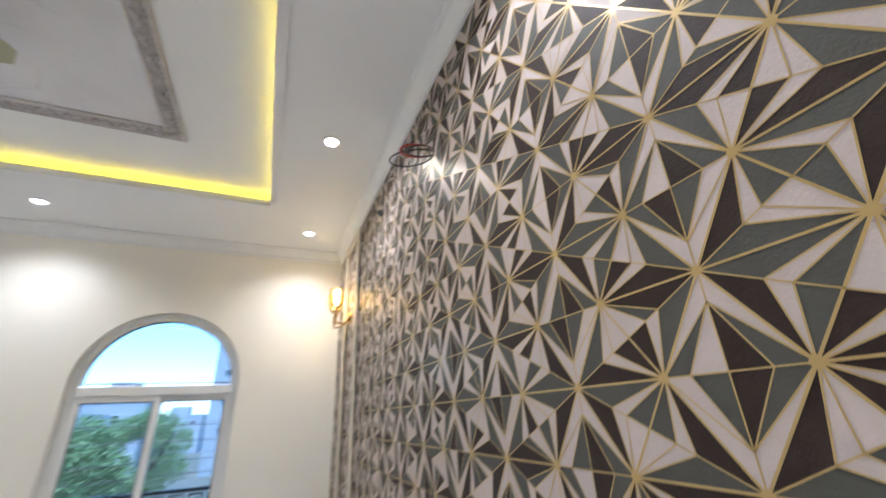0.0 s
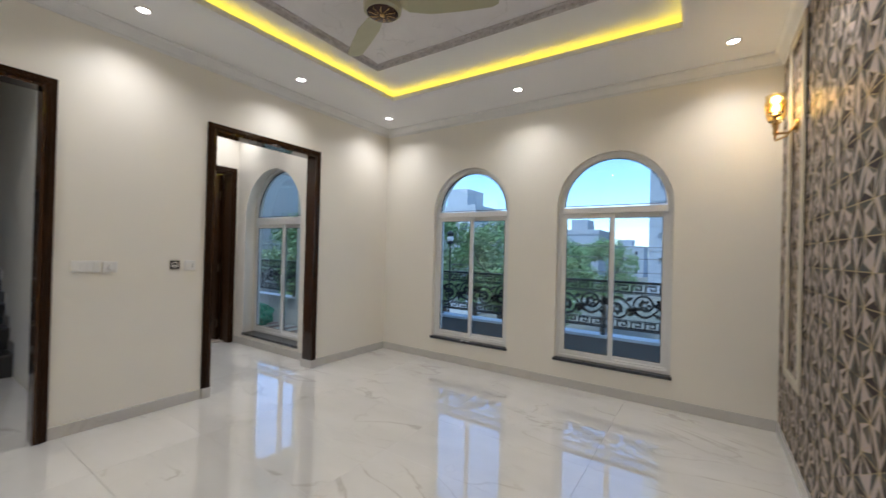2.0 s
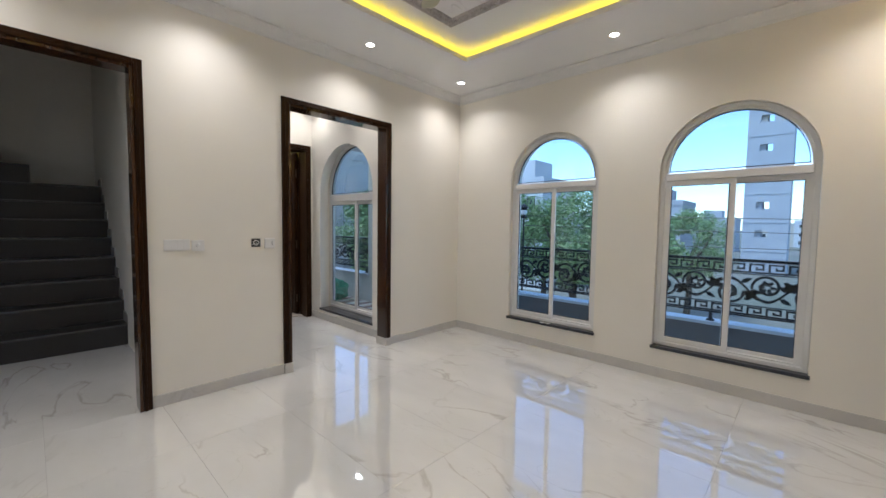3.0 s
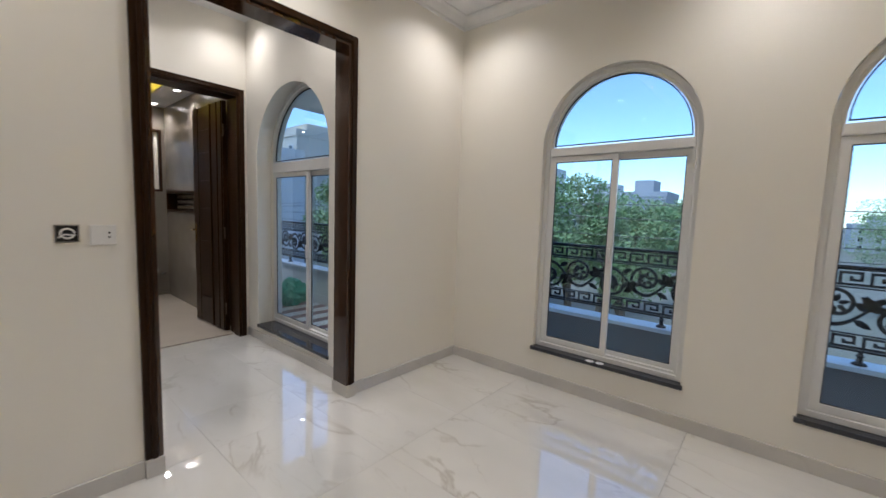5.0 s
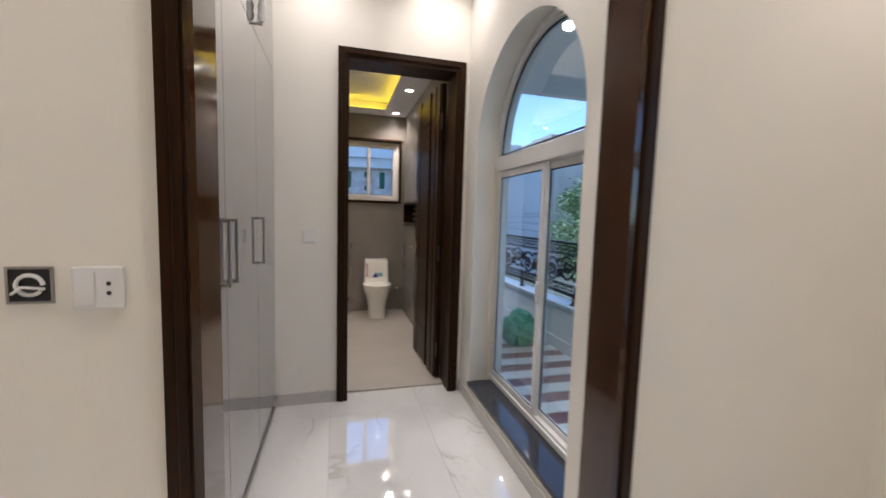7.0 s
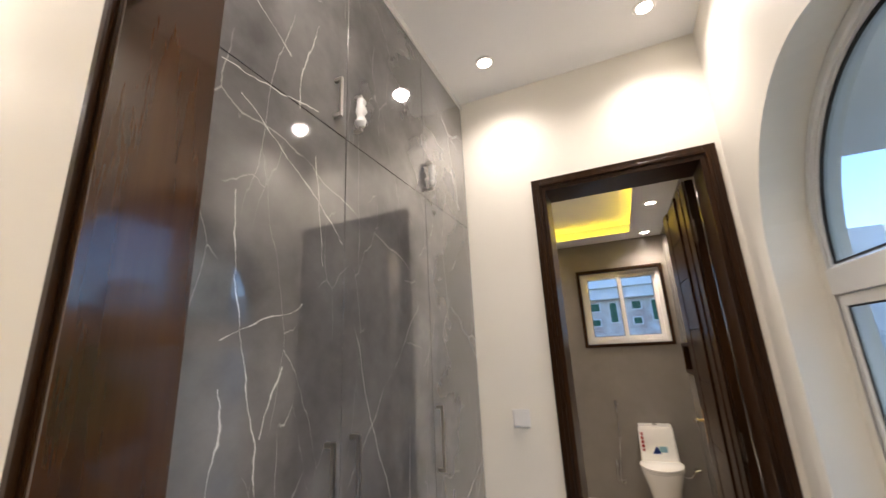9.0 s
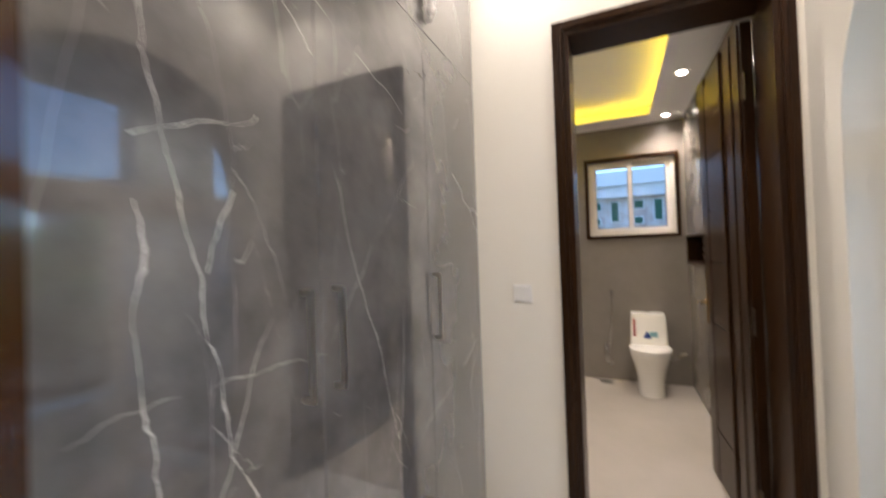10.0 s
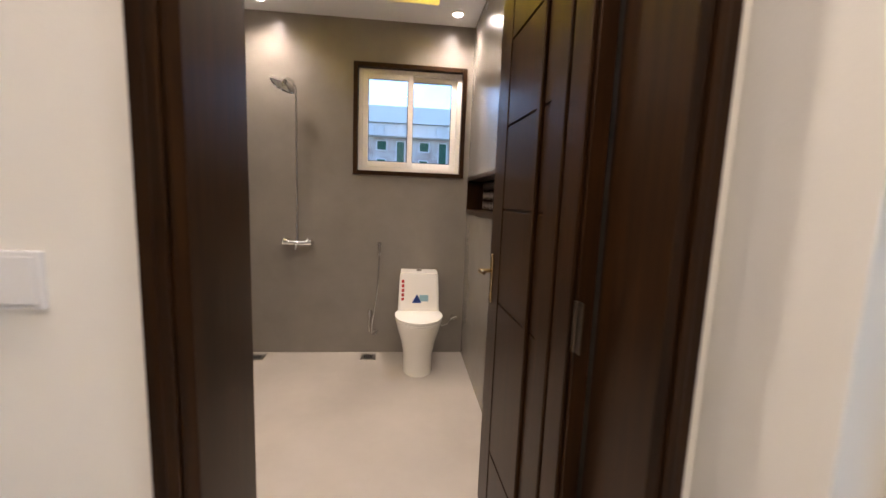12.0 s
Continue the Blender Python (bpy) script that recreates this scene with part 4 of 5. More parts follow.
# ---- shower ----
sh = thing("shower", (-4.45, -1.315, 0.95), "chrome wall shower with a riser pipe and round head", "shower")
bm = bmesh.new()
tube(bm, [(-4.455, -1.315, 0.96), (-4.455, -1.315, 2.06), (-4.44, -1.315, 2.13), (-4.38, -1.318, 2.17), (-4.28, -1.325, 2.16), (-4.22, -1.33, 2.13)], 0.010, 10)
part("riser_pipe", bm, M_CHROME, sh, smooth=True)
bm = bmesh.new()
lathe(bm, [(0.012, 0.05), (0.02, 0.02), (0.085, 0.008), (0.09, 0.0), (0.085, -0.006), (0.001, -0.006)], 0, 0, 28)
bmesh.ops.transform(bm, matrix=Matrix.Translation((-4.20, -1.335, 2.09)) @ Euler((radians(-32), radians(30), 0)).to_matrix().to_4x4(), verts=bm.verts)
part("shower_head", bm, M_CHROME, sh, smooth=True)
bm = bmesh.new()
tube(bm, [(-4.45, -1.405, 0.95), (-4.45, -1.225, 0.95)], 0.019, 12)
for y in (-1.405, -1.225):
    tube(bm, [(-4.505, y, 0.95), (-4.47, y, 0.95)], [0.03, 0.022], 14)
    tube(bm, [(-4.45, y - 0.02, 0.955), (-4.45, y + 0.02, 0.955)], 0.026, 12)
    tube(bm, [(-4.45, y, 0.965), (-4.41, y, 0.985)], 0.008, 8)
tube(bm, [(-4.45, -1.315, 0.95), (-4.41, -1.315, 0.935), (-4.40, -1.315, 0.90)], 0.012, 10)
part("mixer", bm, M_CHROME, sh, smooth=True)
hs = thing("hand_bidet", (-4.48, -0.665, 0.9), "chrome bidet spray hanging on a wall bracket", "bidet spray")
bm = bmesh.new()
tube(bm, [(-4.49, -0.665, 0.935), (-4.475, -0.665, 0.94)], 0.016, 12)
tube(bm, [(-4.47, -0.665, 0.97), (-4.468, -0.665, 0.88), (-4.47, -0.665, 0.86)], [0.014, 0.010, 0.008], 10)
part("spray_head", bm, M_CHROME, hs, smooth=True)
bm = bmesh.new()
pts = [(-4.47, -0.665 - 0.09 * math.sin(math.pi * k / 22) ** 1.3 * (k / 22), 0.86 - 0.68 * math.sin(math.pi * k / 36)) for k in range(23)]
pts += [(-4.475, -0.735 + 0.0, 0.20), (-4.48, -0.745, 0.27), (-4.49, -0.735, 0.35)]
tube(bm, pts, 0.006, 8)
part("hose", bm, M_CHROME, hs, smooth=True)
bm = bmesh.new()
tube(bm, [(-4.508, -0.735, 0.36), (-4.47, -0.735, 0.36)], [0.022, 0.014], 12)
tube(bm, [(-4.46, -0.735, 0.34), (-4.46, -0.735, 0.40)], 0.012, 10)
part("angle_valve", bm, M_CHROME, hs, smooth=True)
av = thing("angle_valve", (-4.48, -0.03, 0.33), "small chrome stop valve on the tiled wall", "valve")
bm = bmesh.new()
tube(bm, [(-4.508, -0.03, 0.33), (-4.46, -0.03, 0.33)], [0.024, 0.015], 12)
tube(bm, [(-4.455, -0.05, 0.33), (-4.455, 0.0, 0.345)], 0.014, 10)
part("body", bm, M_CHROME, av, smooth=True)
bm = bmesh.new()
tube(bm, [(-4.455, -0.05, 0.33), (-4.44, -0.08, 0.29), (-4.45, -0.12, 0.27), (-4.47, -0.16, 0.30)], 0.006, 8)
part("hose", bm, M_CHROME, av, smooth=True)


def drain(x, y):
    d = thing("floor_drain", (x, y, 0.013), "square steel floor drain in taupe tiles", "floor drain", "floor drains")
    bm = box(x - 0.055, x + 0.055, y - 0.06, y + 0.06, 0.0125, 0.017)
    part("plate", bm, M_STEEL, d, bevel=0.001)
    bm = bmesh.new()
    for k in range(5):
        bx(bm, x - 0.03, x + 0.03, y - 0.034 + k * 0.015, y - 0.027 + k * 0.015, 0.0172, 0.0178)
    part("slots", bm, M_BLACK, d)


drain(-4.40, -1.63)
drain(-4.40, -0.735)
cs = thing("corner_shelf", (-4.3, BATH_S + 0.05, 2.0), "small dark bracket on the bathroom wall", "bracket")
part("arm", box(-4.30, -4.24, BATH_S + 0.0005, BATH_S + 0.05, 2.02, 2.06), M_STEEL, cs, bevel=0.004)


# ---- switches and sockets ----
def plate(name, axis, at, u, z, w, h, label, kind):
    """A wall plate. axis 'y': on a wall along y whose face is at x = at, facing +x."""
    t = thing(name, (at, u, z), label, "wall switch" if kind != "socket" else "wall socket")
    part("plate", box(at + 0.0005, at + 0.010, u - w / 2, u + w / 2, z - h / 2, z + h / 2), M_PLATE, t, bevel=0.003)
    if kind == "switch":
        part("rocker", box(at + 0.0105, at + 0.014, u - w / 2 + 0.008, u + w / 2 - 0.008, z - h / 2 + 0.008, z + h / 2 - 0.008), M_PLATE, t, bevel=0.002)
    if kind == "multi":
        for k in range(4):
            a = u - w / 2 + 0.008 + k * (w - 0.016) / 4
            part("rocker", box(at + 0.0105, at + 0.013, a + 0.001, a + (w - 0.016) / 4 - 0.001, z - h / 2 + 0.010, z + h / 2 - 0.010), M_PLATE, t, bevel=0.001)
    if kind == "dimmer":
        bm = bmesh.new()
        tube(bm, [(at + 0.0105, u, z), (at + 0.026, u, z)], [0.018, 0.015], 20)
        part("knob", bm, M_PLATE, t, smooth=True)
    if kind == "socket":
        part("rocker", box(at + 0.0105, at + 0.013, u - w / 2 + 0.006, u - 0.004, z - h / 2 + 0.008, z + h / 2 - 0.008), M_PLATE, t, bevel=0.001)
        for dz in (-0.010, 0.010):
            bm = bmesh.new()
            tube(bm, [(at + 0.0102, u + w * 0.22, z + dz), (at + 0.0112, u + w * 0.22, z + dz)], 0.0045, 10)
            part("pin_hole", bm, M_BLACK, t)
    return t


plate("light_switch", "y", 0.0, -2.016, 1.203, 0.165, 0.085, "long white four gang light switch on the cream wall", "multi")
plate("dimmer_switch", "y", 0.0, -1.877, 1.196, 0.088, 0.085, "white dimmer switch with a round knob", "dimmer")
plate("wall_socket", "y", 0.0, -1.325, 1.20, 0.090, 0.088, "white switched socket beside an open wall box", "socket")
plate("light_switch", "y", DR_W, -1.035, 1.20, 0.090, 0.088, "square white light switch beside the bathroom door", "switch")
ob_ = thing("wall_box", (0.0, -1.44, 1.207), "open metal wall box with loose wires, without its cover", "wall box")
part("rim", rot_strip(-1.480, -1.402, 1.170, 1.245, 0.005, 0.0005, 0.004), M_STEEL, ob_)
part("backing", box(0.0005, 0.0015, -1.475, -1.407, 1.175, 1.240), M_BLACK, ob_)
bm = bmesh.new()
tube(bm, [(0.006, -1.44 + 0.022 * math.cos(a / 3), 1.208 + 0.02 * math.sin(a / 3)) for a in range(18)], 0.004, 6)
tube(bm, [(0.006, -1.47, 1.19), (0.012, -1.45, 1.205), (0.006, -1.415, 1.20)], 0.003, 6)
part("wire", bm, M_PLATE, ob_, "grey loose wire", smooth=True)

# ---- ceiling fan ----
FX, FY, FZ = 2.05, -1.14, 2.86
fan = thing("ceiling_fan", (FX, FY, FZ), "ivory three-blade ceiling fan with a dark bronze centre cap", "ceiling fan")
part("downrod", tube(bmesh.new(), [(FX, FY, FZ + 0.1), (FX, FY, TRAY - 0.05)], 0.012, 10), M_FAN, fan, smooth=True)
part("canopy", lathe(bmesh.new(), [(0.02, TRAY - 0.09), (0.06, TRAY - 0.06), (0.065, TRAY - 0.006)], FX, FY), M_FAN, fan, smooth=True)
part("motor", lathe(bmesh.new(), [(0.10, FZ), (0.115, FZ + 0.01), (0.12, FZ + 0.05), (0.10, FZ + 0.085), (0.06, FZ + 0.13), (0.03, FZ + 0.15), (0.001, FZ + 0.15)], FX, FY, 32), M_FAN, fan, smooth=True)
cap = part("cap", lathe(bmesh.new(), [(0.001, FZ - 0.012), (0.05, FZ - 0.010), (0.088, FZ - 0.004), (0.098, FZ - 0.0005)], FX, FY, 32), M_FAN_D, fan, "dark bronze cap with gold rays", smooth=True)
bm = bmesh.new()
for k in range(10):
    a = 2 * math.pi * k / 10
    tube(bm, [(FX + r * math.cos(a + r * 4), FY + r * math.sin(a + r * 4), FZ - 0.014 + r * 0.08) for r in (0.03, 0.05, 0.07, 0.085)], 0.003, 6)
lathe(bm, [(0.001, FZ - 0.02), (0.014, FZ - 0.017), (0.018, FZ - 0.011)], FX, FY, 14)
part("rays", bm, M_GOLD, cap)
for k in range(3):
    a = radians((26, 151, 292)[k])
    bm = bmesh.new()
    secs = [(0.10, 0.035, -0.010), (0.16, 0.055, 0.014), (0.30, 0.078, 0.020), (0.48, 0.072, 0.018), (0.68, 0.058, 0.010), (0.72, 0.034, 0.007)]
    A = None
    for r, hw, tw in secs:
        ring = []
        for s, zz in ((-1, 0), (1, 0), (1, 1), (-1, 1)):
            lx, ly = r, s * hw
            z = FZ + 0.045 - s * tw + zz * 0.006
            ring.append(bm.verts.new((FX + lx * math.cos(a) - ly * math.sin(a), FY + lx * math.sin(a) + ly * math.cos(a), z)))
        if A:
            for q in range(4):
                bm.faces.new((A[q], A[(q + 1) % 4], ring[(q + 1) % 4], ring[q]))
        else:
            bm.faces.new(ring[::-1])
        A = ring
    bm.faces.new(A)
    part("blade", bm, M_FAN, fan, bevel=0.002)

# ---- stair lobby ----
structure("wall_stair_north", box(-5.2, -0.1125, -2.05, -1.99, 0, 4.6), M_WALL, "cream painted stair wall")
structure("wall_stair_west", box(-4.85, -4.7, -4.3, -2.0505, 0, 4.6), M_WALL, "cream painted stair wall in shade")
structure("wall_stair_south", box(-4.7, -0.1125, -4.3, -4.2, 0, 4.6), M_WALL, "cream painted stair wall")
structure("wall_stair_east", box(-0.35, -0.1125, -4.2, -2.0505, CEIL, 4.6), M_WALL, "cream wall above the lobby")
structure("ceiling", box(-5.2, -0.1125, -4.3, -1.99, 4.6, 4.7), M_CEIL, "white ceiling above the stairs")
RISE, GO, SX = 0.232, 0.27, -2.03
for k in range(8):
    x1 = SX - GO * k
    x0 = -4.699 if k == 7 else x1 - GO
    st = structure("stair_step", box(x0, x1, -3.25, -2.0505, 0.0 if k == 0 else RISE * k + 0.0005, RISE * (k + 1) - 0.025), M_STAIR, "dark grey granite stair step")
    part("tread", box(x0, x1 + 0.02, -3.25, -2.052, RISE * (k + 1) - 0.0245, RISE * (k + 1)), M_STAIR, st, bevel=0.004)
    # a thin strip, paler than the tread, along the front edge
    part("nosing", box(x1 + 0.0205, x1 + 0.026, -3.25, -2.064, RISE * (k + 1) - 0.016, RISE * (k + 1) - 0.003), M_NOSING, st, "thin pale nosing strip")
    structure("baseboard", box(x1 - GO - 0.02, x1 + 0.03, -2.062, -2.0505, RISE * (k + 1), RISE * (k + 1) + 0.11), M_SKIRT, "grey stepped stair skirting")
for k in range(5):
    y1 = -2.75 - GO * k if k else -2.75
    structure("stair_step", box(-4.699, SX - GO * 7 - 0.02, y1 - GO - 0.25, y1, RISE * (8 + k) + 0.0005, RISE * (9 + k)), M_STAIR, "dark grey granite stair step")

structure("ceiling", box(-2.0, -0.1125, -4.2, -2.0505, CEIL, CEIL + 0.1), M_CEIL, "white ceiling of the stair lobby")
downlight(-0.75, -2.40, CEIL, DOWN_W * 1.3, "lobby")

# ---- wallpaper ----
PY, PZ, Y0, Z0 = 0.1885, 0.1367, -2.0985, 1.7545
bm = bmesh.new()
gold = bmesh.new()
XW = EAST + 0.001


def clip_poly(pts):
    """Cut a (y, z) polygon to the wall."""
    for ax, lim, sgn in ((0, SOUTH, 1), (0, NORTH, -1), (1, 0.0, 1), (1, CEIL, -1)):
        out = []
        for i in range(len(pts)):
            a, b = pts[i - 1], pts[i]
            ia, ib = sgn * (a[ax] - lim) >= 0, sgn * (b[ax] - lim) >= 0
            if ia != ib:
                t = (lim - a[ax]) / (b[ax] - a[ax])
                out.append((a[0] + (b[0] - a[0]) * t, a[1] + (b[1] - a[1]) * t))
            if ib:
                out.append(b)
        pts = out
        if len(pts) < 3:
            return []
    return pts


def face(b, pts, x, mi):
    pts = clip_poly(list(pts))
    if len(pts) >= 3:
        f = b.faces.new([b.verts.new((x, p[0], p[1])) for p in pts])
        f.material_index = mi


def line(a, b, w):
    d = Vector((b[0] - a[0], b[1] - a[1]))
    if d.length < 1e-4:
        return
    n_ = Vector((-d.y, d.x)).normalized() * w / 2
    face(gold, [(a[0] + n_.x, a[1] + n_.y), (b[0] + n_.x, b[1] + n_.y), (b[0] - n_.x, b[1] - n_.y), (a[0] - n_.x, a[1] - n_.y)], XW - 0.0008, 0)


def mixp(*pw):
    s = sum(w for _, w in pw)
    return (sum(p[0] * w for p, w in pw) / s, sum(p[1] * w for p, w in pw) / s)


TAUPE, SLATE, BLUSH = 0, 1, 2
K_FACETS = [(TAUPE, SLATE, SLATE, BLUSH, BLUSH, TAUPE), (SLATE, TAUPE, BLUSH, BLUSH, BLUSH, SLATE),
            (SLATE, TAUPE, BLUSH, SLATE, BLUSH, BLUSH), (TAUPE, SLATE, BLUSH, TAUPE, BLUSH, BLUSH), (SLATE, TAUPE, BLUSH, SLATE, BLUSH, SLATE)]
V_FACETS = [(BLUSH, BLUSH, SLATE, TAUPE, SLATE, BLUSH), (BLUSH, SLATE, TAUPE, SLATE, BLUSH, BLUSH), (BLUSH, SLATE, TAUPE, BLUSH, SLATE, BLUSH)]
W_NET, W_FINE = 0.0037, 0.0023


def facets(tris, cols_):
    for t, c in zip(tris, cols_):
        face(bm, t, XW, c)


def kite(A, B, C, cols_):
    """A lattice triangle whose inner point leans to A; its ray runs on to the middle of the far side."""
    J = mixp((A, 0.465), (B, 0.265), (C, 0.27))
    H = mixp((B, 1), (C, 1))
    I = mixp((J, 0.6), (H, 0.4))
    facets(((A, J, B), (A, J, C), (J, I, B), (I, H, B), (J, I, C), (I, H, C)), cols_)
    for p, q in ((A, J), (J, B), (J, C), (J, H), (I, B), (I, C)):
        line(p, q, W_FINE)


def spear(T, L_, R_, cols_):
    """A lattice triangle fanned from a point under its tip T to four cuts of its level side."""
    P = mixp((T, 0.67), (L_, 0.165), (R_, 0.165))
    N, O, M = mixp((L_, 0.78), (R_, 0.22)), mixp((L_, 0.22), (R_, 0.78)), mixp((L_, 1), (R_, 1))
    facets(((T, P, L_), (L_, P, N), (N, P, M), (M, P, O), (O, P, R_), (T, P, R_)), cols_)
    for p, q in ((T, P), (P, L_), (P, R_), (P, N), (P, M), (P, O)):
        line(p, q, W_FINE)


def node(c, r):
    return (Y0 + c * PY / 2, Z0 + r * PZ)


c0, c1 = int((SOUTH - Y0) / (PY / 2)) - 3, int((NORTH - Y0) / (PY / 2)) + 3
r0, r1 = int((0 - Z0) / PZ) - 2, int((CEIL - Z0) / PZ) + 2
rnd = random.Random(21)
k_styles = [rnd.choice((0, 1, 2, 3, 4)) for k in range(144)]
v_styles = [rnd.choice((0, 1, 2)) for k in range(144)]
for r in range(r0, r1):
    for c in range(c0, c1):
        if (c + r) % 2 == 0:
            gx, gz = node(c, r)
            face(gold, [(gx + 0.0085 * math.cos(k * 1.047), gz + 0.0085 * math.sin(k * 1.047)) for k in range(6)], XW - 0.0009, 0)
            continue
        left, right, top, low = node(c - 1, r), node(c + 1, r), node(c, r + 1), node(c, r - 1)
        ph = (c - (3 if r % 2 == 0 else 0)) % 6
        q = ((c % 12) + 12 * (r % 6)) % 72
        if ph == 0:
            spear(top, left, right, V_FACETS[v_styles[q]])
            spear(low, left, right, V_FACETS[v_styles[q + 72]])
        else:
            A, B = (right, left) if ph == 2 else (left, right)
            kite(A, B, top, K_FACETS[k_styles[q]])
            kite(A, B, low, K_FACETS[k_styles[q + 72]])
        line(left, right, W_NET if ph else W_FINE)
        line(left, top, W_NET)
        line(right, top, W_NET)
wpp = structure("wallpaper", bm, M_WP[:3], "taupe, slate and blush geometric wallpaper with gold lines")
gl_ = part("gold_lines", gold, M_WP[3], wpp, "thin printed gold lines", kind="stuff")


# ---- wall lamp ----
SY, SZ = 0.60, 2.28
wl = thing("wall_lamp", (EAST, SY, SZ), "gold wall lamp with two amber crystal shades, lit", "wall lamp")
bm = bmesh.new()
tube(bm, [(EAST - 0.002, SY, SZ + 0.02), (EAST - 0.018, SY, SZ + 0.02)], [0.05, 0.035], 20)
part("rose", bm, M_GOLD, wl, smooth=True)
for k, (dx, dy) in enumerate(((-0.125, -0.06), (-0.10, 0.14))):
    arm = bmesh.new()
    cx, cy = EAST + dx, SY + dy
    tube(arm, [(EAST - 0.015, SY, SZ + 0.02), (EAST - 0.05, SY + dy * 0.4, SZ - 0.03), (cx, cy, SZ - 0.035), (cx - 0.005, cy, SZ - 0.02), (cx, cy, SZ + 0.03)], 0.007, 10)
    lathe(arm, [(0.008, SZ + 0.0), (0.022, SZ + 0.02), (0.010, SZ + 0.035), (0.020, SZ + 0.055), (0.012, SZ + 0.075), (0.034, SZ + 0.09), (0.001, SZ + 0.094)], cx, cy, 18)
    a_ = part("arm", arm, M_GOLD, wl, smooth=True)
    bm = bmesh.new()
    pr = [(0.030, SZ + 0.096), (0.044, SZ + 0.105), (0.058, SZ + 0.14), (0.060, SZ + 0.18), (0.052, SZ + 0.205), (0.060, SZ + 0.225), (0.057, SZ + 0.225), (0.049, SZ + 0.205), (0.057, SZ + 0.18), (0.055, SZ + 0.14), (0.041, SZ + 0.108)]
    lathe(bm, pr, cx, cy, 12)
    g = part("shade", bm, M_AMBER, a_, "amber faceted crystal shade")
    g.visible_shadow = False
    part("bulb", lathe(bmesh.new(), [(0.001, SZ + 0.10), (0.014, SZ + 0.11), (0.020, SZ + 0.14), (0.014, SZ + 0.165), (0.001, SZ + 0.175)], cx, cy, 14), M_BULB, a_, smooth=True)
    pl = new("lamp", bpy.data.lights.new("lamp", "POINT"))
    pl.data.energy, pl.data.color, pl.data.shadow_soft_size = 0.30, (1.0, 0.70, 0.30), 0.03
    pl.location = (cx, cy, SZ + 0.2)

# ---- panel moulding and loose wires on the feature wall ----
pm = thing("panel_moulding", (EAST, 0.55, 1.6), "narrow cream moulding frame on the patterned wallpaper", "wall moulding")
for a in ((0.30, 0.36, 0.55, 2.95), (0.76, 0.82, 0.55, 2.95), (0.36, 0.76, 0.55, 0.61), (0.36, 0.76, 2.89, 2.95)):
    part("strip", box(EAST - 0.022, EAST - 0.003, a[0], a[1], a[2], a[3]), M_TAN, pm, bevel=0.008)
WIY, WIZ = -1.19, 2.60
wi = thing("loose_wires", (EAST, WIY, WIZ), "loose black and red lamp wires looping out of the wallpaper", "wire")
for m_, ln_, zz, dy, turn in ((M_BLACK, 0.092, 0.040, 0.03, 0.97), (M_RED, 0.078, 0.032, -0.02, 0.93), (M_BLACK, 0.070, 0.028, -0.05, 0.9)):
    bm = bmesh.new()
    pts = []
    for k in range(30):
        a = 2 * math.pi * k / 29 * turn
        pts.append((EAST - 0.003 - ln_ * (1 - math.cos(a)), WIY + dy * math.sin(a / 2), WIZ - 0.022 * (1 - math.cos(a)) + zz * math.sin(a) - (0.02 if m_ is M_BLACK else 0.0) * math.sin(a / 2)))
    tube(bm, pts, 0.0032, 6)
    part("wire", bm, m_, wi, smooth=True)
wh = thing("cable_outlet", (EAST, -0.33, 2.74), "black cable end in a hole in the wallpaper", "cable outlet")
bm = bmesh.new()
tube(bm, [(EAST - 0.003, -0.33, 2.74), (EAST - 0.02, -0.34, 2.75), (EAST - 0.03, -0.36, 2.73), (EAST - 0.012, -0.38, 2.72)], [0.02, 0.016, 0.012, 0.008], 8)
part("cable", bm, M_BLACK, wh, smooth=True)
pc = thing("paper_scrap", (1.34, 1.2, SILL + 0.03), "two scraps of white paper on the black sill", "paper scrap")
for q, (x, y) in enumerate(((1.30, 1.188), (1.37, 1.192))):
    bm = bmesh.new()
    bmesh.ops.create_circle(bm, cap_ends=True, segments=10, radius=0.03, matrix=Matrix.Translation((x, y, SILL + 0.0315 + 0.001 * q)))
    part("scrap", bm, M_PLATE, pc)

# ---- balcony ----
structure("balcony_floor", box(-0.2, 6.5, NORTH + 0.24, 2.20, -0.25, -0.02), M_STRIPE_W, "tiled balcony floor")
structure("balcony_floor", box(-5.0, -0.1125, DR_N + 0.28, 1.60, -0.25, -0.03), M_STRIPE, "maroon tiled balcony floor")
for k in range(15):
    x = -0.53 - k * 0.30
    structure("stripe", box(x - 0.15, x, DR_N + 0.285, 1.449, -0.0295, -0.024), M_STRIPE_W, "pale stripe of balcony floor tiles")
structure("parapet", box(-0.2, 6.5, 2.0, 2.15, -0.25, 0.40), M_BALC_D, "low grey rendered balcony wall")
structure("coping", box(-0.2, 6.5, 1.97, 2.18, 0.4005, 0.435), M_COPING, "white coping of the balcony wall", bevel=0.004)
structure("parapet", box(-5.0, -2.38, 1.45, 1.60, -0.25, 0.44), M_BALC, "low grey balcony wall")
structure("coping", box(-5.0, -2.3805, 1.42, 1.63, 0.4405, 0.475), M_COPING, "white coping of the balcony wall", bevel=0.004)
structure("parapet", box(-5.15, -5.0005, 0.25, 1.60, -0.25, 0.475), M_BALC, "end wall of the balcony")
structure("pier", box(-2.3795, -1.74, 1.45, 1.68, -0.25, 2.899), M_BALC, "tall grey balcony pier")
structure("pier", box(-0.35, -0.1125, 1.45, 1.68, -0.25, 2.899), M_BALC, "grey balcony end pier")
structure("parapet", box(-1.7395, -0.3505, 1.45, 1.60, -0.25, 0.44), M_BALC, "low grey balcony wall")
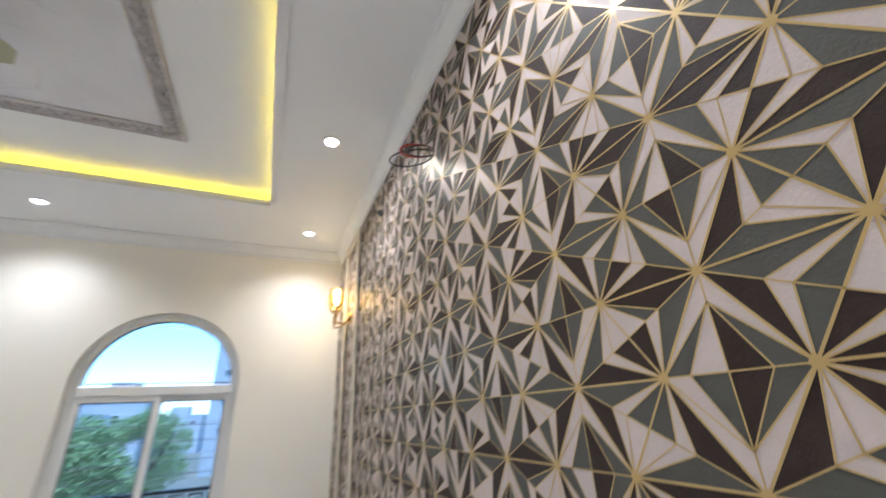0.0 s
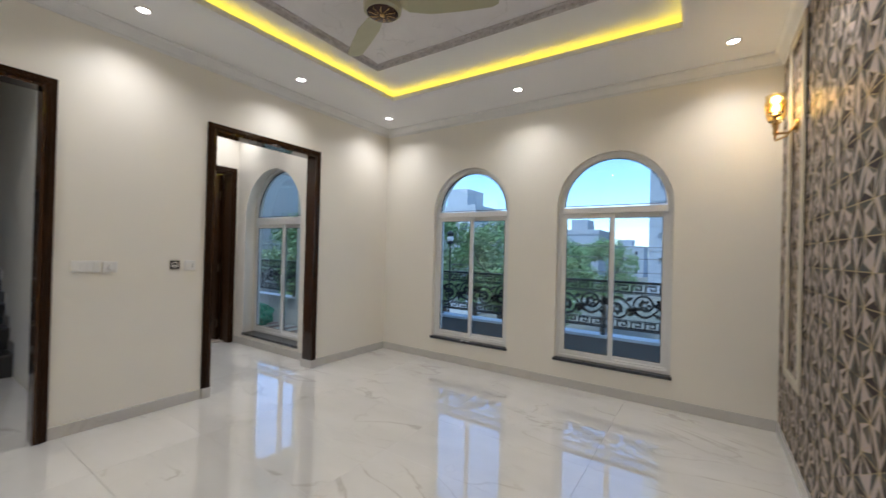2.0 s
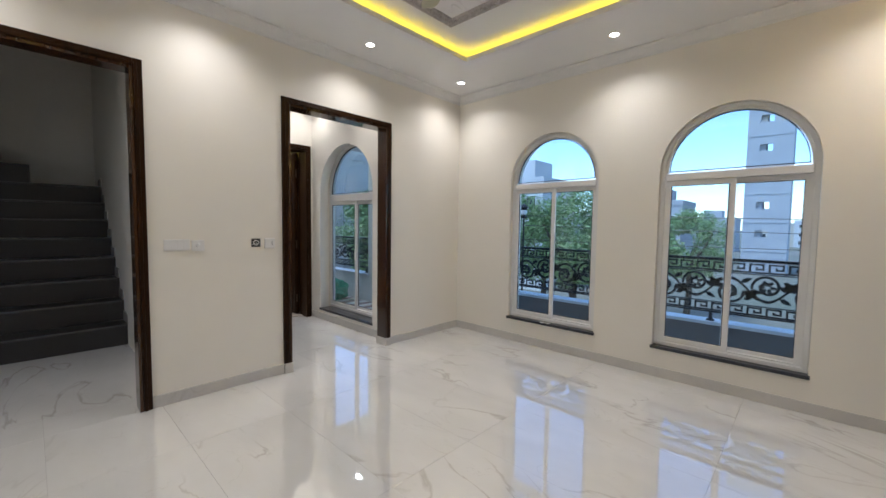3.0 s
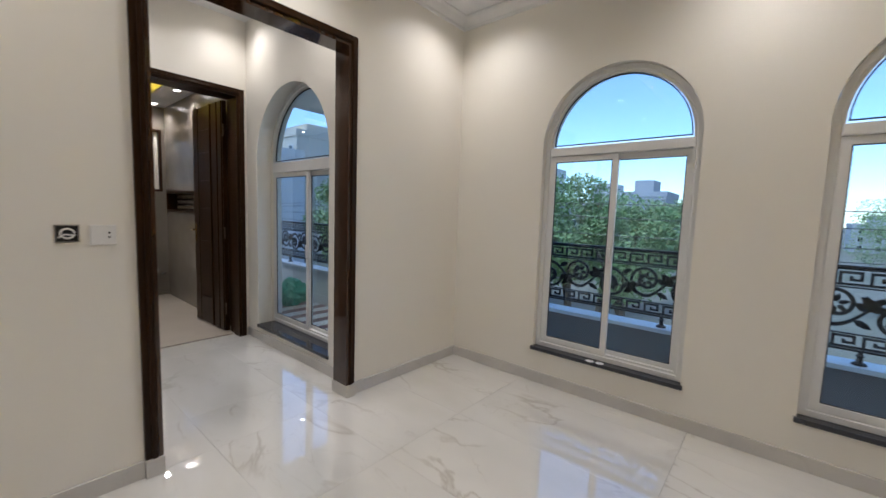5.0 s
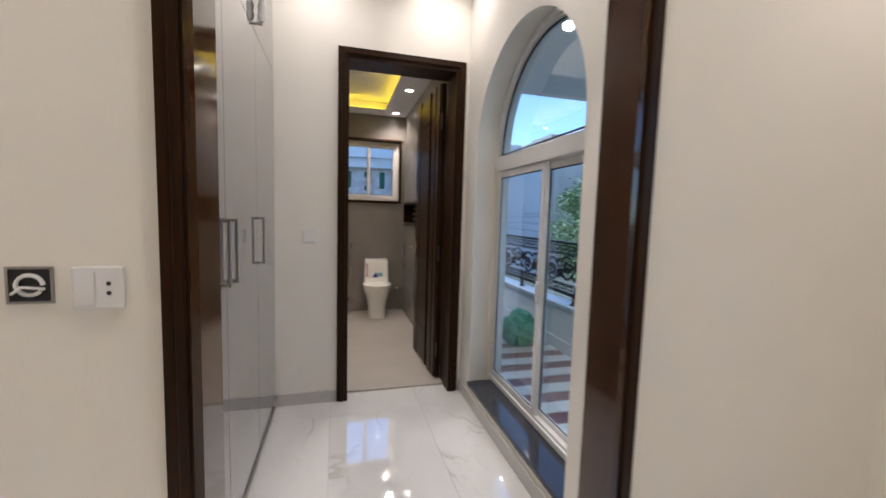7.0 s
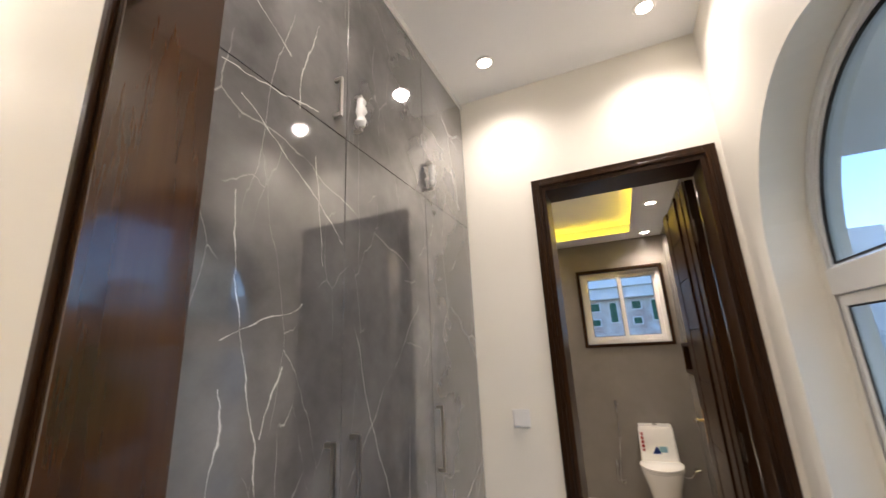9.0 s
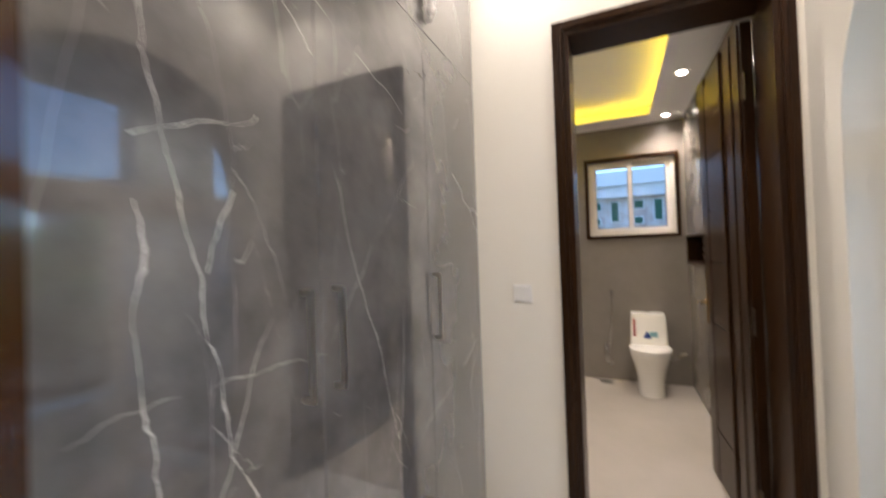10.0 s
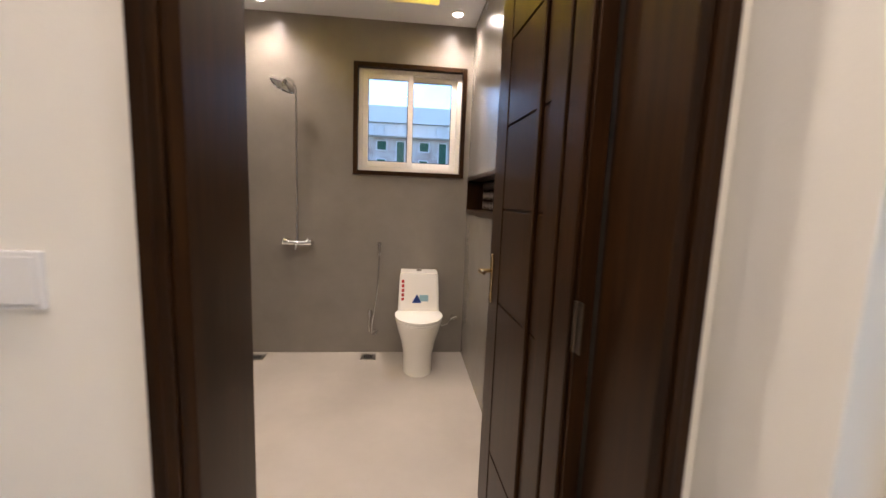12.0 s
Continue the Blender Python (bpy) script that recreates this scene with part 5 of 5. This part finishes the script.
structure("coping", box(-1.7395, -0.3505, 1.42, 1.63, 0.4405, 0.475), M_COPING, "white coping of the balcony wall", bevel=0.004)
structure("ceiling", box(-3.6, -0.1125, DR_N + 0.28, 2.30, 2.90, 3.0), M_BALC, "grey soffit above the balcony")
structure("baseboard", box(-5.0, -0.21, 1.435, 1.4495, -0.03, 0.10), M_BALC, "raised grey base along the balcony wall")


def key_band(bm, x0, z0, z1, n_, p, y, t, w):
    """A run of square key pattern in flat bar."""
    h = z1 - z0
    for k in range(n_):
        x = x0 + k * p
        for a in ((0, p, 0, w), (0, w, 0, h), (0, p * 0.8, h - w, h), (p * 0.8 - w, p * 0.8, h * 0.32, h), (p * 0.35, p * 0.8, h * 0.32, h * 0.32 + w), (p * 0.35, p * 0.35 + w, h * 0.32, h * 0.66)):
            bx(bm, x + a[0], x + a[1], y, y + t, z0 + a[2], z0 + a[3])


def spiral(bm, cx, cz, r0, r1, a0, turns, y, t, w0, w1, n_=26):
    prev = None
    for k in range(n_ + 1):
        f = k / n_
        a = a0 + turns * 2 * math.pi * f
        r, w = r0 + (r1 - r0) * f, w0 + (w1 - w0) * f
        ring = [bm.verts.new((cx + (r + s * w) * math.cos(a), yy, cz + (r + s * w) * math.sin(a))) for s, yy in ((-0.5, y), (0.5, y), (0.5, y + t), (-0.5, y + t))]
        if prev:
            for q in range(4):
                bm.faces.new((prev[q], prev[(q + 1) % 4], ring[(q + 1) % 4], ring[q]))
        else:
            bm.faces.new(ring[::-1])
        prev = ring
    bm.faces.new(prev)


def petal(bm, cx, cz, ang, l, w, y, t):
    ca, sa = math.cos(ang), math.sin(ang)
    out = [(0, 0), (0.3, 0.5), (0.7, 0.42), (1.0, 0.05), (0.75, -0.25), (0.35, -0.35)]
    pts = [(cx + l * u * ca - w * v * sa, cz + l * u * sa + w * v * ca) for u, v in out]
    a = [bm.verts.new((p[0], y, p[1])) for p in pts]
    b = [bm.verts.new((p[0], y + t, p[1])) for p in pts]
    bm.faces.new(a)
    bm.faces.new(b[::-1])
    for k in range(len(pts)):
        j = (k + 1) % len(pts)
        bm.faces.new((a[k], b[k], b[j], a[j]))


def railing(L, n_panels):
    """One length of cut iron balcony railing from x = 0 to L, its foot at z = 0."""
    r = thing("balcony_railing", (0, 0, 0), "black cut iron railing with key pattern and scroll bands", "railing", "balcony railings")
    part("top_rail", box(0, L, -0.022, 0.022, 0.625, 0.655), M_IRON, r, bevel=0.004)
    part("rail", box(0, L, -0.008, 0.008, 0.505, 0.515), M_IRON, r)
    part("rail", box(0, L, -0.008, 0.008, 0.195, 0.205), M_IRON, r)
    part("rail", box(0, L, -0.010, 0.010, 0.085, 0.100), M_IRON, r)
    P = L / n_panels
    pitch = P / 8
    for k in range(n_panels):
        x = P * k
        bm = bmesh.new()
        key_band(bm, x, 0.520, 0.615, 8, pitch, -0.004, 0.008, 0.017)
        part("key_band", bm, M_IRON, r)
        bm = bmesh.new()
        key_band(bm, x, 0.102, 0.190, 8, pitch, -0.004, 0.008, 0.017)
        part("key_band", bm, M_IRON, r)
        bm = bmesh.new()
        prev = None
        for q in range(49):
            f = q / 48
            cx, cz = x + P * f, 0.355 + 0.105 * math.sin(4 * math.pi * f)
            ring = [bm.verts.new((cx, yy, cz + s * 0.014)) for s, yy in ((-1, -0.004), (1, -0.004), (1, 0.004), (-1, 0.004))]
            if prev:
                for e in range(4):
                    bm.faces.new((prev[e], prev[(e + 1) % 4], ring[(e + 1) % 4], ring[e]))
            prev = ring
        for q in range(4):
            s = 1 if q % 2 == 0 else -1
            cx, cz = x + P * (0.125 + 0.25 * q), 0.355 - s * 0.035
            spiral(bm, cx, cz, 0.118, 0.028, (0.2 if s > 0 else math.pi + 0.2), -1.35, -0.005, 0.010, 0.022, 0.030)
            for e in range(6):
                a = e * 1.05 + 0.3 * q
                petal(bm, cx + 0.012 * math.cos(a), cz + 0.012 * math.sin(a), a, 0.062, 0.038, -0.004, 0.008)
            for e, (da, dl) in enumerate(((0.2, 0.10), (0.9, 0.12), (1.7, 0.10), (2.5, 0.08))):
                petal(bm, x + P * 0.25 * q + 0.01, 0.355 + s * 0.01, da * s, dl, 0.055, -0.004, 0.008)
            petal(bm, cx + 0.09, cz + s * 0.10, 0.5 * s, 0.10, 0.05, -0.004, 0.008)
            petal(bm, cx - 0.10, cz + s * 0.09, math.pi - 0.5 * s, 0.09, 0.05, -0.004, 0.008)
        part("scroll", bm, M_IRON, r)
        bm = bmesh.new()
        xm = x + P * 0.5
        bx(bm, xm - 0.012, xm + 0.012, -0.012, 0.012, 0.03, 0.09)
        lathe(bm, [(0.040, 0.0), (0.036, 0.012), (0.018, 0.022), (0.014, 0.05), (0.024, 0.06), (0.012, 0.075)], xm, 0, 12)
        part("post_foot", bm, M_IRON, r)
    return r


R1 = railing(3.51, 3)
P_ = 3.51 / 3
copy_thing(R1, pose(1.585 - P_ * 1.5 + 3.51, 2.05, 0.4355))
copy_thing(R1, pose(-2.44 + 0.06 - 3.51 + P_ * 0.38, 1.52, 0.4755))
R2 = railing(1.389, 1)
R2.location = (-1.7395, 1.52, 0.4755)
R1.location = (1.585 - P_ * 1.5, 2.05, 0.4355)

tp = thing("tarpaulin_heap", (-2.9, 1.10, -0.024), "crumpled green tarpaulin heap on the striped balcony floor", "tarpaulin")
bm = bmesh.new()
bmesh.ops.create_icosphere(bm, subdivisions=4, radius=1)
for v in bm.verts:
    d = noise.noise(v.co * 2.2) * 0.35 + noise.noise(v.co * 5) * 0.22 + abs(noise.noise(v.co * 9)) * 0.12
    f = 1 + d
    v.co = Vector((-2.9 + v.co.x * 0.20 * f, 1.12 + v.co.y * 0.18 * f, max(-0.024, 0.14 + v.co.z * 0.20 * f)))
part("sheet", bm, M_TARP, tp, smooth=True)

# ---- outside ----
GZ = -3.8
structure("ground", box(-900, 900, 2.3, 1800, GZ - 0.5, GZ), M_GROUND, "dusty ground reaching the horizon")
structure("ground", box(-900, -5.3, -900, 2.2995, GZ - 0.5, GZ), M_GROUND, "dusty ground beside the house")
structure("road", box(-120, 120, 5.5, 10.5, GZ + 0.001, GZ + 0.01), M_ROAD, "asphalt street")
structure("pavement", box(-120, 120, 4.3, 5.49, GZ + 0.001, GZ + 0.15), M_COPING, "raised kerb and pavement")


def tree(x, y, z0, top, rad, seed, label="leafy street tree with a broad uneven crown"):
    rnd = random.Random(seed)
    t = thing("tree", (x, y, z0), label, "tree", "street trees")
    bm = bmesh.new()
    h = top - z0
    tube(bm, [(x, y, z0), (x + 0.1, y, z0 + h * 0.25), (x - 0.05, y + 0.1, z0 + h * 0.5)], [0.2, 0.16, 0.12], 8)
    for k in range(7):
        a = rnd.uniform(0, 6.28)
        e = (x + math.cos(a) * rad * 0.7, y + math.sin(a) * rad * 0.7, z0 + h * rnd.uniform(0.65, 0.9))
        tube(bm, [(x - 0.05, y + 0.1, z0 + h * rnd.uniform(0.3, 0.5)), ((x + e[0]) / 2, (y + e[1]) / 2, z0 + h * 0.62), e], [0.09, 0.06, 0.02], 6)
    part("trunk", bm, M_BARK, t, smooth=True)
    clumps = []
    for k in range(60):
        a, b = rnd.uniform(0, 6.28), rnd.uniform(-1.0, 1.0)
        rr = rad * math.sqrt(max(0.05, 1 - b * b)) * rnd.uniform(0.55, 1.0)
        clumps.append((x + rr * math.cos(a), y + rr * math.sin(a), z0 + h * 0.70 + b * h * 0.27, rad * rnd.uniform(0.18, 0.34)))
    V, F = [], []
    for cx, cy, cz, cr in clumps:
        for q in range(190):
            u = Vector((rnd.gauss(0, 1), rnd.gauss(0, 1), rnd.gauss(0, 1))).normalized() * cr * rnd.uniform(0.55, 1.05)
            p = Vector((cx, cy, cz)) + u
            n1 = Vector((rnd.gauss(0, 1), rnd.gauss(0, 1), rnd.gauss(0, 0.6))).normalized()
            n2 = n1.orthogonal().normalized()
            s = rnd.uniform(0.045, 0.085)
            i = len(V)
            V += [p - n1 * s, p + n2 * s * 0.5, p + n1 * s, p - n2 * s * 0.5]
            F.append((i, i + 1, i + 2, i + 3))
    me = bpy.data.meshes.new("crown")
    off = BASE[t]
    me.from_pydata([tuple(v - off) for v in V], [], F)
    me.materials.append(M_LEAF)
    ob = new("crown", me)
    ob.parent = t
    tagged(ob, kind="stuff")
    return t


tree(-6.6, 12.6, GZ, 3.0, 2.0, 1)
tree(-3.9, 13.2, GZ, 2.9, 1.9, 2)
tree(-1.7, 12.6, GZ, 2.0, 1.9, 3)
tree(-8.5, 19.0, GZ, 1.7, 2.6, 8)
tree(-4.8, 20.0, GZ, 1.5, 2.8, 9)
tree(-1.7, 24.0, GZ, 2.2, 2.1, 4)
tree(8.5, 30.0, GZ, 3.2, 3.4, 5)
tree(-11.0, 8.5, GZ, 2.9, 1.9, 6)
tree(-16.5, 12.5, GZ, 2.5, 2.6, 7)


def building(x, y, w, d, top, material, nx, nz, label, win=(0.9, 1.1), parapet=True, tank=False):
    t = thing("house", (x, y, GZ), label, "building", "houses across the street")
    part("wall", box(x - w / 2, x + w / 2, y - d / 2, y + d / 2, GZ, top), material, t)
    if parapet:
        bm = bmesh.new()
        for a in ((-w / 2 - 0.1, w / 2 + 0.1, -d / 2 - 0.1, -d / 2 + 0.1), (-w / 2 - 0.1, -w / 2 + 0.1, -d / 2 + 0.1, d / 2), (w / 2 - 0.1, w / 2 + 0.1, -d / 2 + 0.1, d / 2)):
            bx(bm, x + a[0], x + a[1], y + a[2], y + a[3], top, top + 0.7)
        part("roof", bm, material, t)
        bm = box(x - w * 0.15, x + w * 0.2, y - d * 0.2, y + d * 0.3, top, top + 2.4)
        part("roof_room", bm, material, t)
    fl = (top - GZ) / nz
    for i in range(nx):
        for j in range(nz):
            cx, cz = x - w / 2 + (i + 0.5) * w / nx, GZ + (j + 0.55) * fl
            wd = part("window", box(cx - win[0] / 2, cx + win[0] / 2, y - d / 2 - 0.06, y - d / 2 - 0.001, cz - win[1] / 2, cz + win[1] / 2), M_COPING, t)
            part("pane", box(cx - win[0] / 2 + 0.07, cx + win[0] / 2 - 0.07, y - d / 2 - 0.07, y - d / 2 - 0.061, cz - win[1] / 2 + 0.07, cz + win[1] / 2 - 0.07), M_DARKWIN, wd)
    if tank:
        part("water_tank", lathe(bmesh.new(), [(0.7, top + 0.7), (0.72, top + 1.9), (0.5, top + 2.15), (0.001, top + 2.2)], x + w * 0.2, y - d * 0.3, 16), M_BTANK, t, "blue plastic roof tank", smooth=True)
    return t


# the unfinished concrete tower with one column of openings
tw = thing("tower", (-0.4, 57, GZ), "tall bare concrete stair tower with one column of small openings", "building")
bm = bmesh.new()
bx(bm, -2.45, -1.3, 55.0, 55.3, GZ, 30)
bx(bm, -0.12, 1.65, 55.0, 55.3, GZ, 30)
for k in range(10):
    bx(bm, -1.3, -0.12, 55.0, 55.3, GZ if k == 0 else 1.25 + 3.28 * (k - 1), 0.45 + 3.28 * k)
bx(bm, -1.3, -0.75, 55.35, 55.5, GZ, 30)
part("wall", bm, M_BLD[1], tw)
bm = bmesh.new()
bx(bm, -2.45, -2.15, 55.31, 60, GZ, 30)
bx(bm, 1.35, 1.65, 55.31, 60, GZ, 30)
bx(bm, -2.14, -0.9, 59.7, 60, GZ, 30)
part("wall", bm, M_BLD[1], tw)
for k in range(10):
    part("band", box(-2.5, 1.7, 54.94, 54.999, -1.2 + 3.3 * k, -1.05 + 3.3 * k), M_BLD[1], tw)
building(-12.5, 60, 7, 8, 4.4, M_BLD[1], 4, 2, "pale grey house with a roof room behind the trees")
building(-15.0, 28, 6, 6, 4.6, M_BLD[0], 3, 3, "white house with balconies behind the trees")
building(-9.5, 34, 5, 6, 1.9, M_BLD[0], 3, 2, "low white house behind the street trees")
building(-27, 30, 9, 8, 5.0, M_BLD[0], 3, 3, "white house with a blue tank on its flat roof", (1.0, 1.7), tank=True)
building(-44, 26, 14, 12, 9.0, M_BLD[2], 6, 4, "cream apartment block with many windows")
building(-36, 14, 8, 8, 6.0, M_BLD[0], 4, 4, "white house far down the street")
rnd = random.Random(5)
for k in range(16):
    building(-75 + k * 9.0 + rnd.uniform(-3, 3), rnd.uniform(95, 160), rnd.uniform(6, 10), 9, rnd.uniform(0.8, 3.6), M_BLD[k % 3], 3, 3, "small pale house on the far skyline")

# overhead wires
wr_ = thing("overhead_wires", (0, 8, 0), "thin black overhead cables along the street", "cable")
for k, (y, z) in enumerate(((7.6, 1.62), (7.6, 1.40), (7.7, 1.05), (7.8, 0.72))):
    bm = bmesh.new()
    tube(bm, [(-40 + q * 4, y, z + 0.10 * math.sin(q * 0.9 + k)) for q in range(16)], 0.008, 5)
    part("wire", bm, M_BLACK, wr_)

# neighbour seen through the bathroom window
nb = thing("neighbour_house", (-9.5, -0.5, GZ), "neighbour's brick house with a pale parapet and green shuttered openings", "building")
part("wall", box(-15, -9.2, -6, 1.9, GZ, 2.50), M_BRICK, nb)
part("roof_slab", box(-15, -8.9, -6.2, 2.1, 2.74, 3.04), M_COPING, nb, "pale concrete roof slab")
part("fascia", box(-15, -9.0, -6.1, 2.0, 2.501, 2.739), M_COPING, nb, "white fluted fascia")
bm = bmesh.new()
for k in range(43):
    y = -6.0 + k * 0.185
    bx(bm, -8.999, -8.96, y, y + 0.09, 2.505, 2.735)
part("fluting", bm, M_COPING, nb, kind="stuff")
for k in range(-5, 4):
    for y, z, w, h in ((-0.23 + 0.83 * k, 2.24, 0.22, 0.20), (-0.23 + 0.83 * k, 1.92, 0.20, 0.17), (0.15 + 0.83 * k, 1.98, 0.19, 0.46)):
        if y > 1.6:
            continue
        w_ = part("window", box(-9.199, -9.15, y, y + w, z, z + h), M_COPING, nb)
        part("shutter", box(-9.1495, -9.14, y + 0.025, y + w - 0.025, z + 0.02, z + h - 0.02), M_GREENWIN, w_)


ln = thing("street_lantern", (-0.40, 3.50, GZ), "white globe lantern on a thin dark post", "street lamp")
part("post", tube(bmesh.new(), [(-0.40, 3.50, GZ), (-0.40, 3.50, 1.53)], [0.025, 0.015], 10), M_IRON, ln)
part("cap", lathe(bmesh.new(), [(0.05, 1.53), (0.075, 1.56), (0.03, 1.575), (0.07, 1.72), (0.09, 1.73), (0.001, 1.80)], -0.40, 3.50, 8), M_IRON, ln)
part("globe", lathe(bmesh.new(), [(0.001, 1.577), (0.05, 1.60), (0.062, 1.65), (0.05, 1.70), (0.001, 1.718)], -0.40, 3.50, 14), M_COPING, ln, smooth=True)


# ---- marble floor tiles ----
TW, TH = 1.20, 0.6225
fx0, fy0 = -0.46, 0.356
TILE_MESH = {}


def tile(x0, x1, y0, y1, parent):
    g = 0.0006
    key_ = (round(x1 - x0, 3), round(y1 - y0, 3))
    if key_ not in TILE_MESH:
        b = bmesh.new()
        w, h, c = key_[0] - 2 * g, key_[1] - 2 * g, 0.0005
        lo = [b.verts.new(p) for p in ((0, 0, -0.010), (w, 0, -0.010), (w, h, -0.010), (0, h, -0.010))]
        up = [b.verts.new(p) for p in ((0, 0, -c), (w, 0, -c), (w, h, -c), (0, h, -c))]
        tp_ = [b.verts.new(p) for p in ((c, c, 0), (w - c, c, 0), (w - c, h - c, 0), (c, h - c, 0))]
        for A, B in ((lo, up), (up, tp_)):
            for k in range(4):
                b.faces.new((A[k], A[(k + 1) % 4], B[(k + 1) % 4], B[k]))
        b.faces.new(tp_)
        me = bpy.data.meshes.new("tile")
        b.to_mesh(me)
        b.free()
        me.materials.append(M_FLOOR)
        TILE_MESH[key_] = me
    o = new("tile", TILE_MESH[key_])
    o.location = (x0 + g, y0 + g, 0)
    o.parent = parent


def tiled(xa, xb, ya, yb, parent):
    i = math.floor((xa - fx0) / TW)
    while fx0 + i * TW < xb:
        j = math.floor((ya - fy0) / TH)
        while fy0 + j * TH < yb:
            a, b = max(xa, fx0 + i * TW), min(xb, fx0 + (i + 1) * TW)
            c, d = max(ya, fy0 + j * TH), min(yb, fy0 + (j + 1) * TH)
            if b - a > 0.01 and d - c > 0.01:
                tile(a, b, c, d, parent)
            j += 1
        i += 1


tiled(0.0, EAST, SOUTH, NORTH, FLOOR)
tiled(-1.99, 0.0, CAB_Y, DR_N, FLOOR)
tiled(-0.32, 0.0, SOUTH, -2.0, FLOOR)
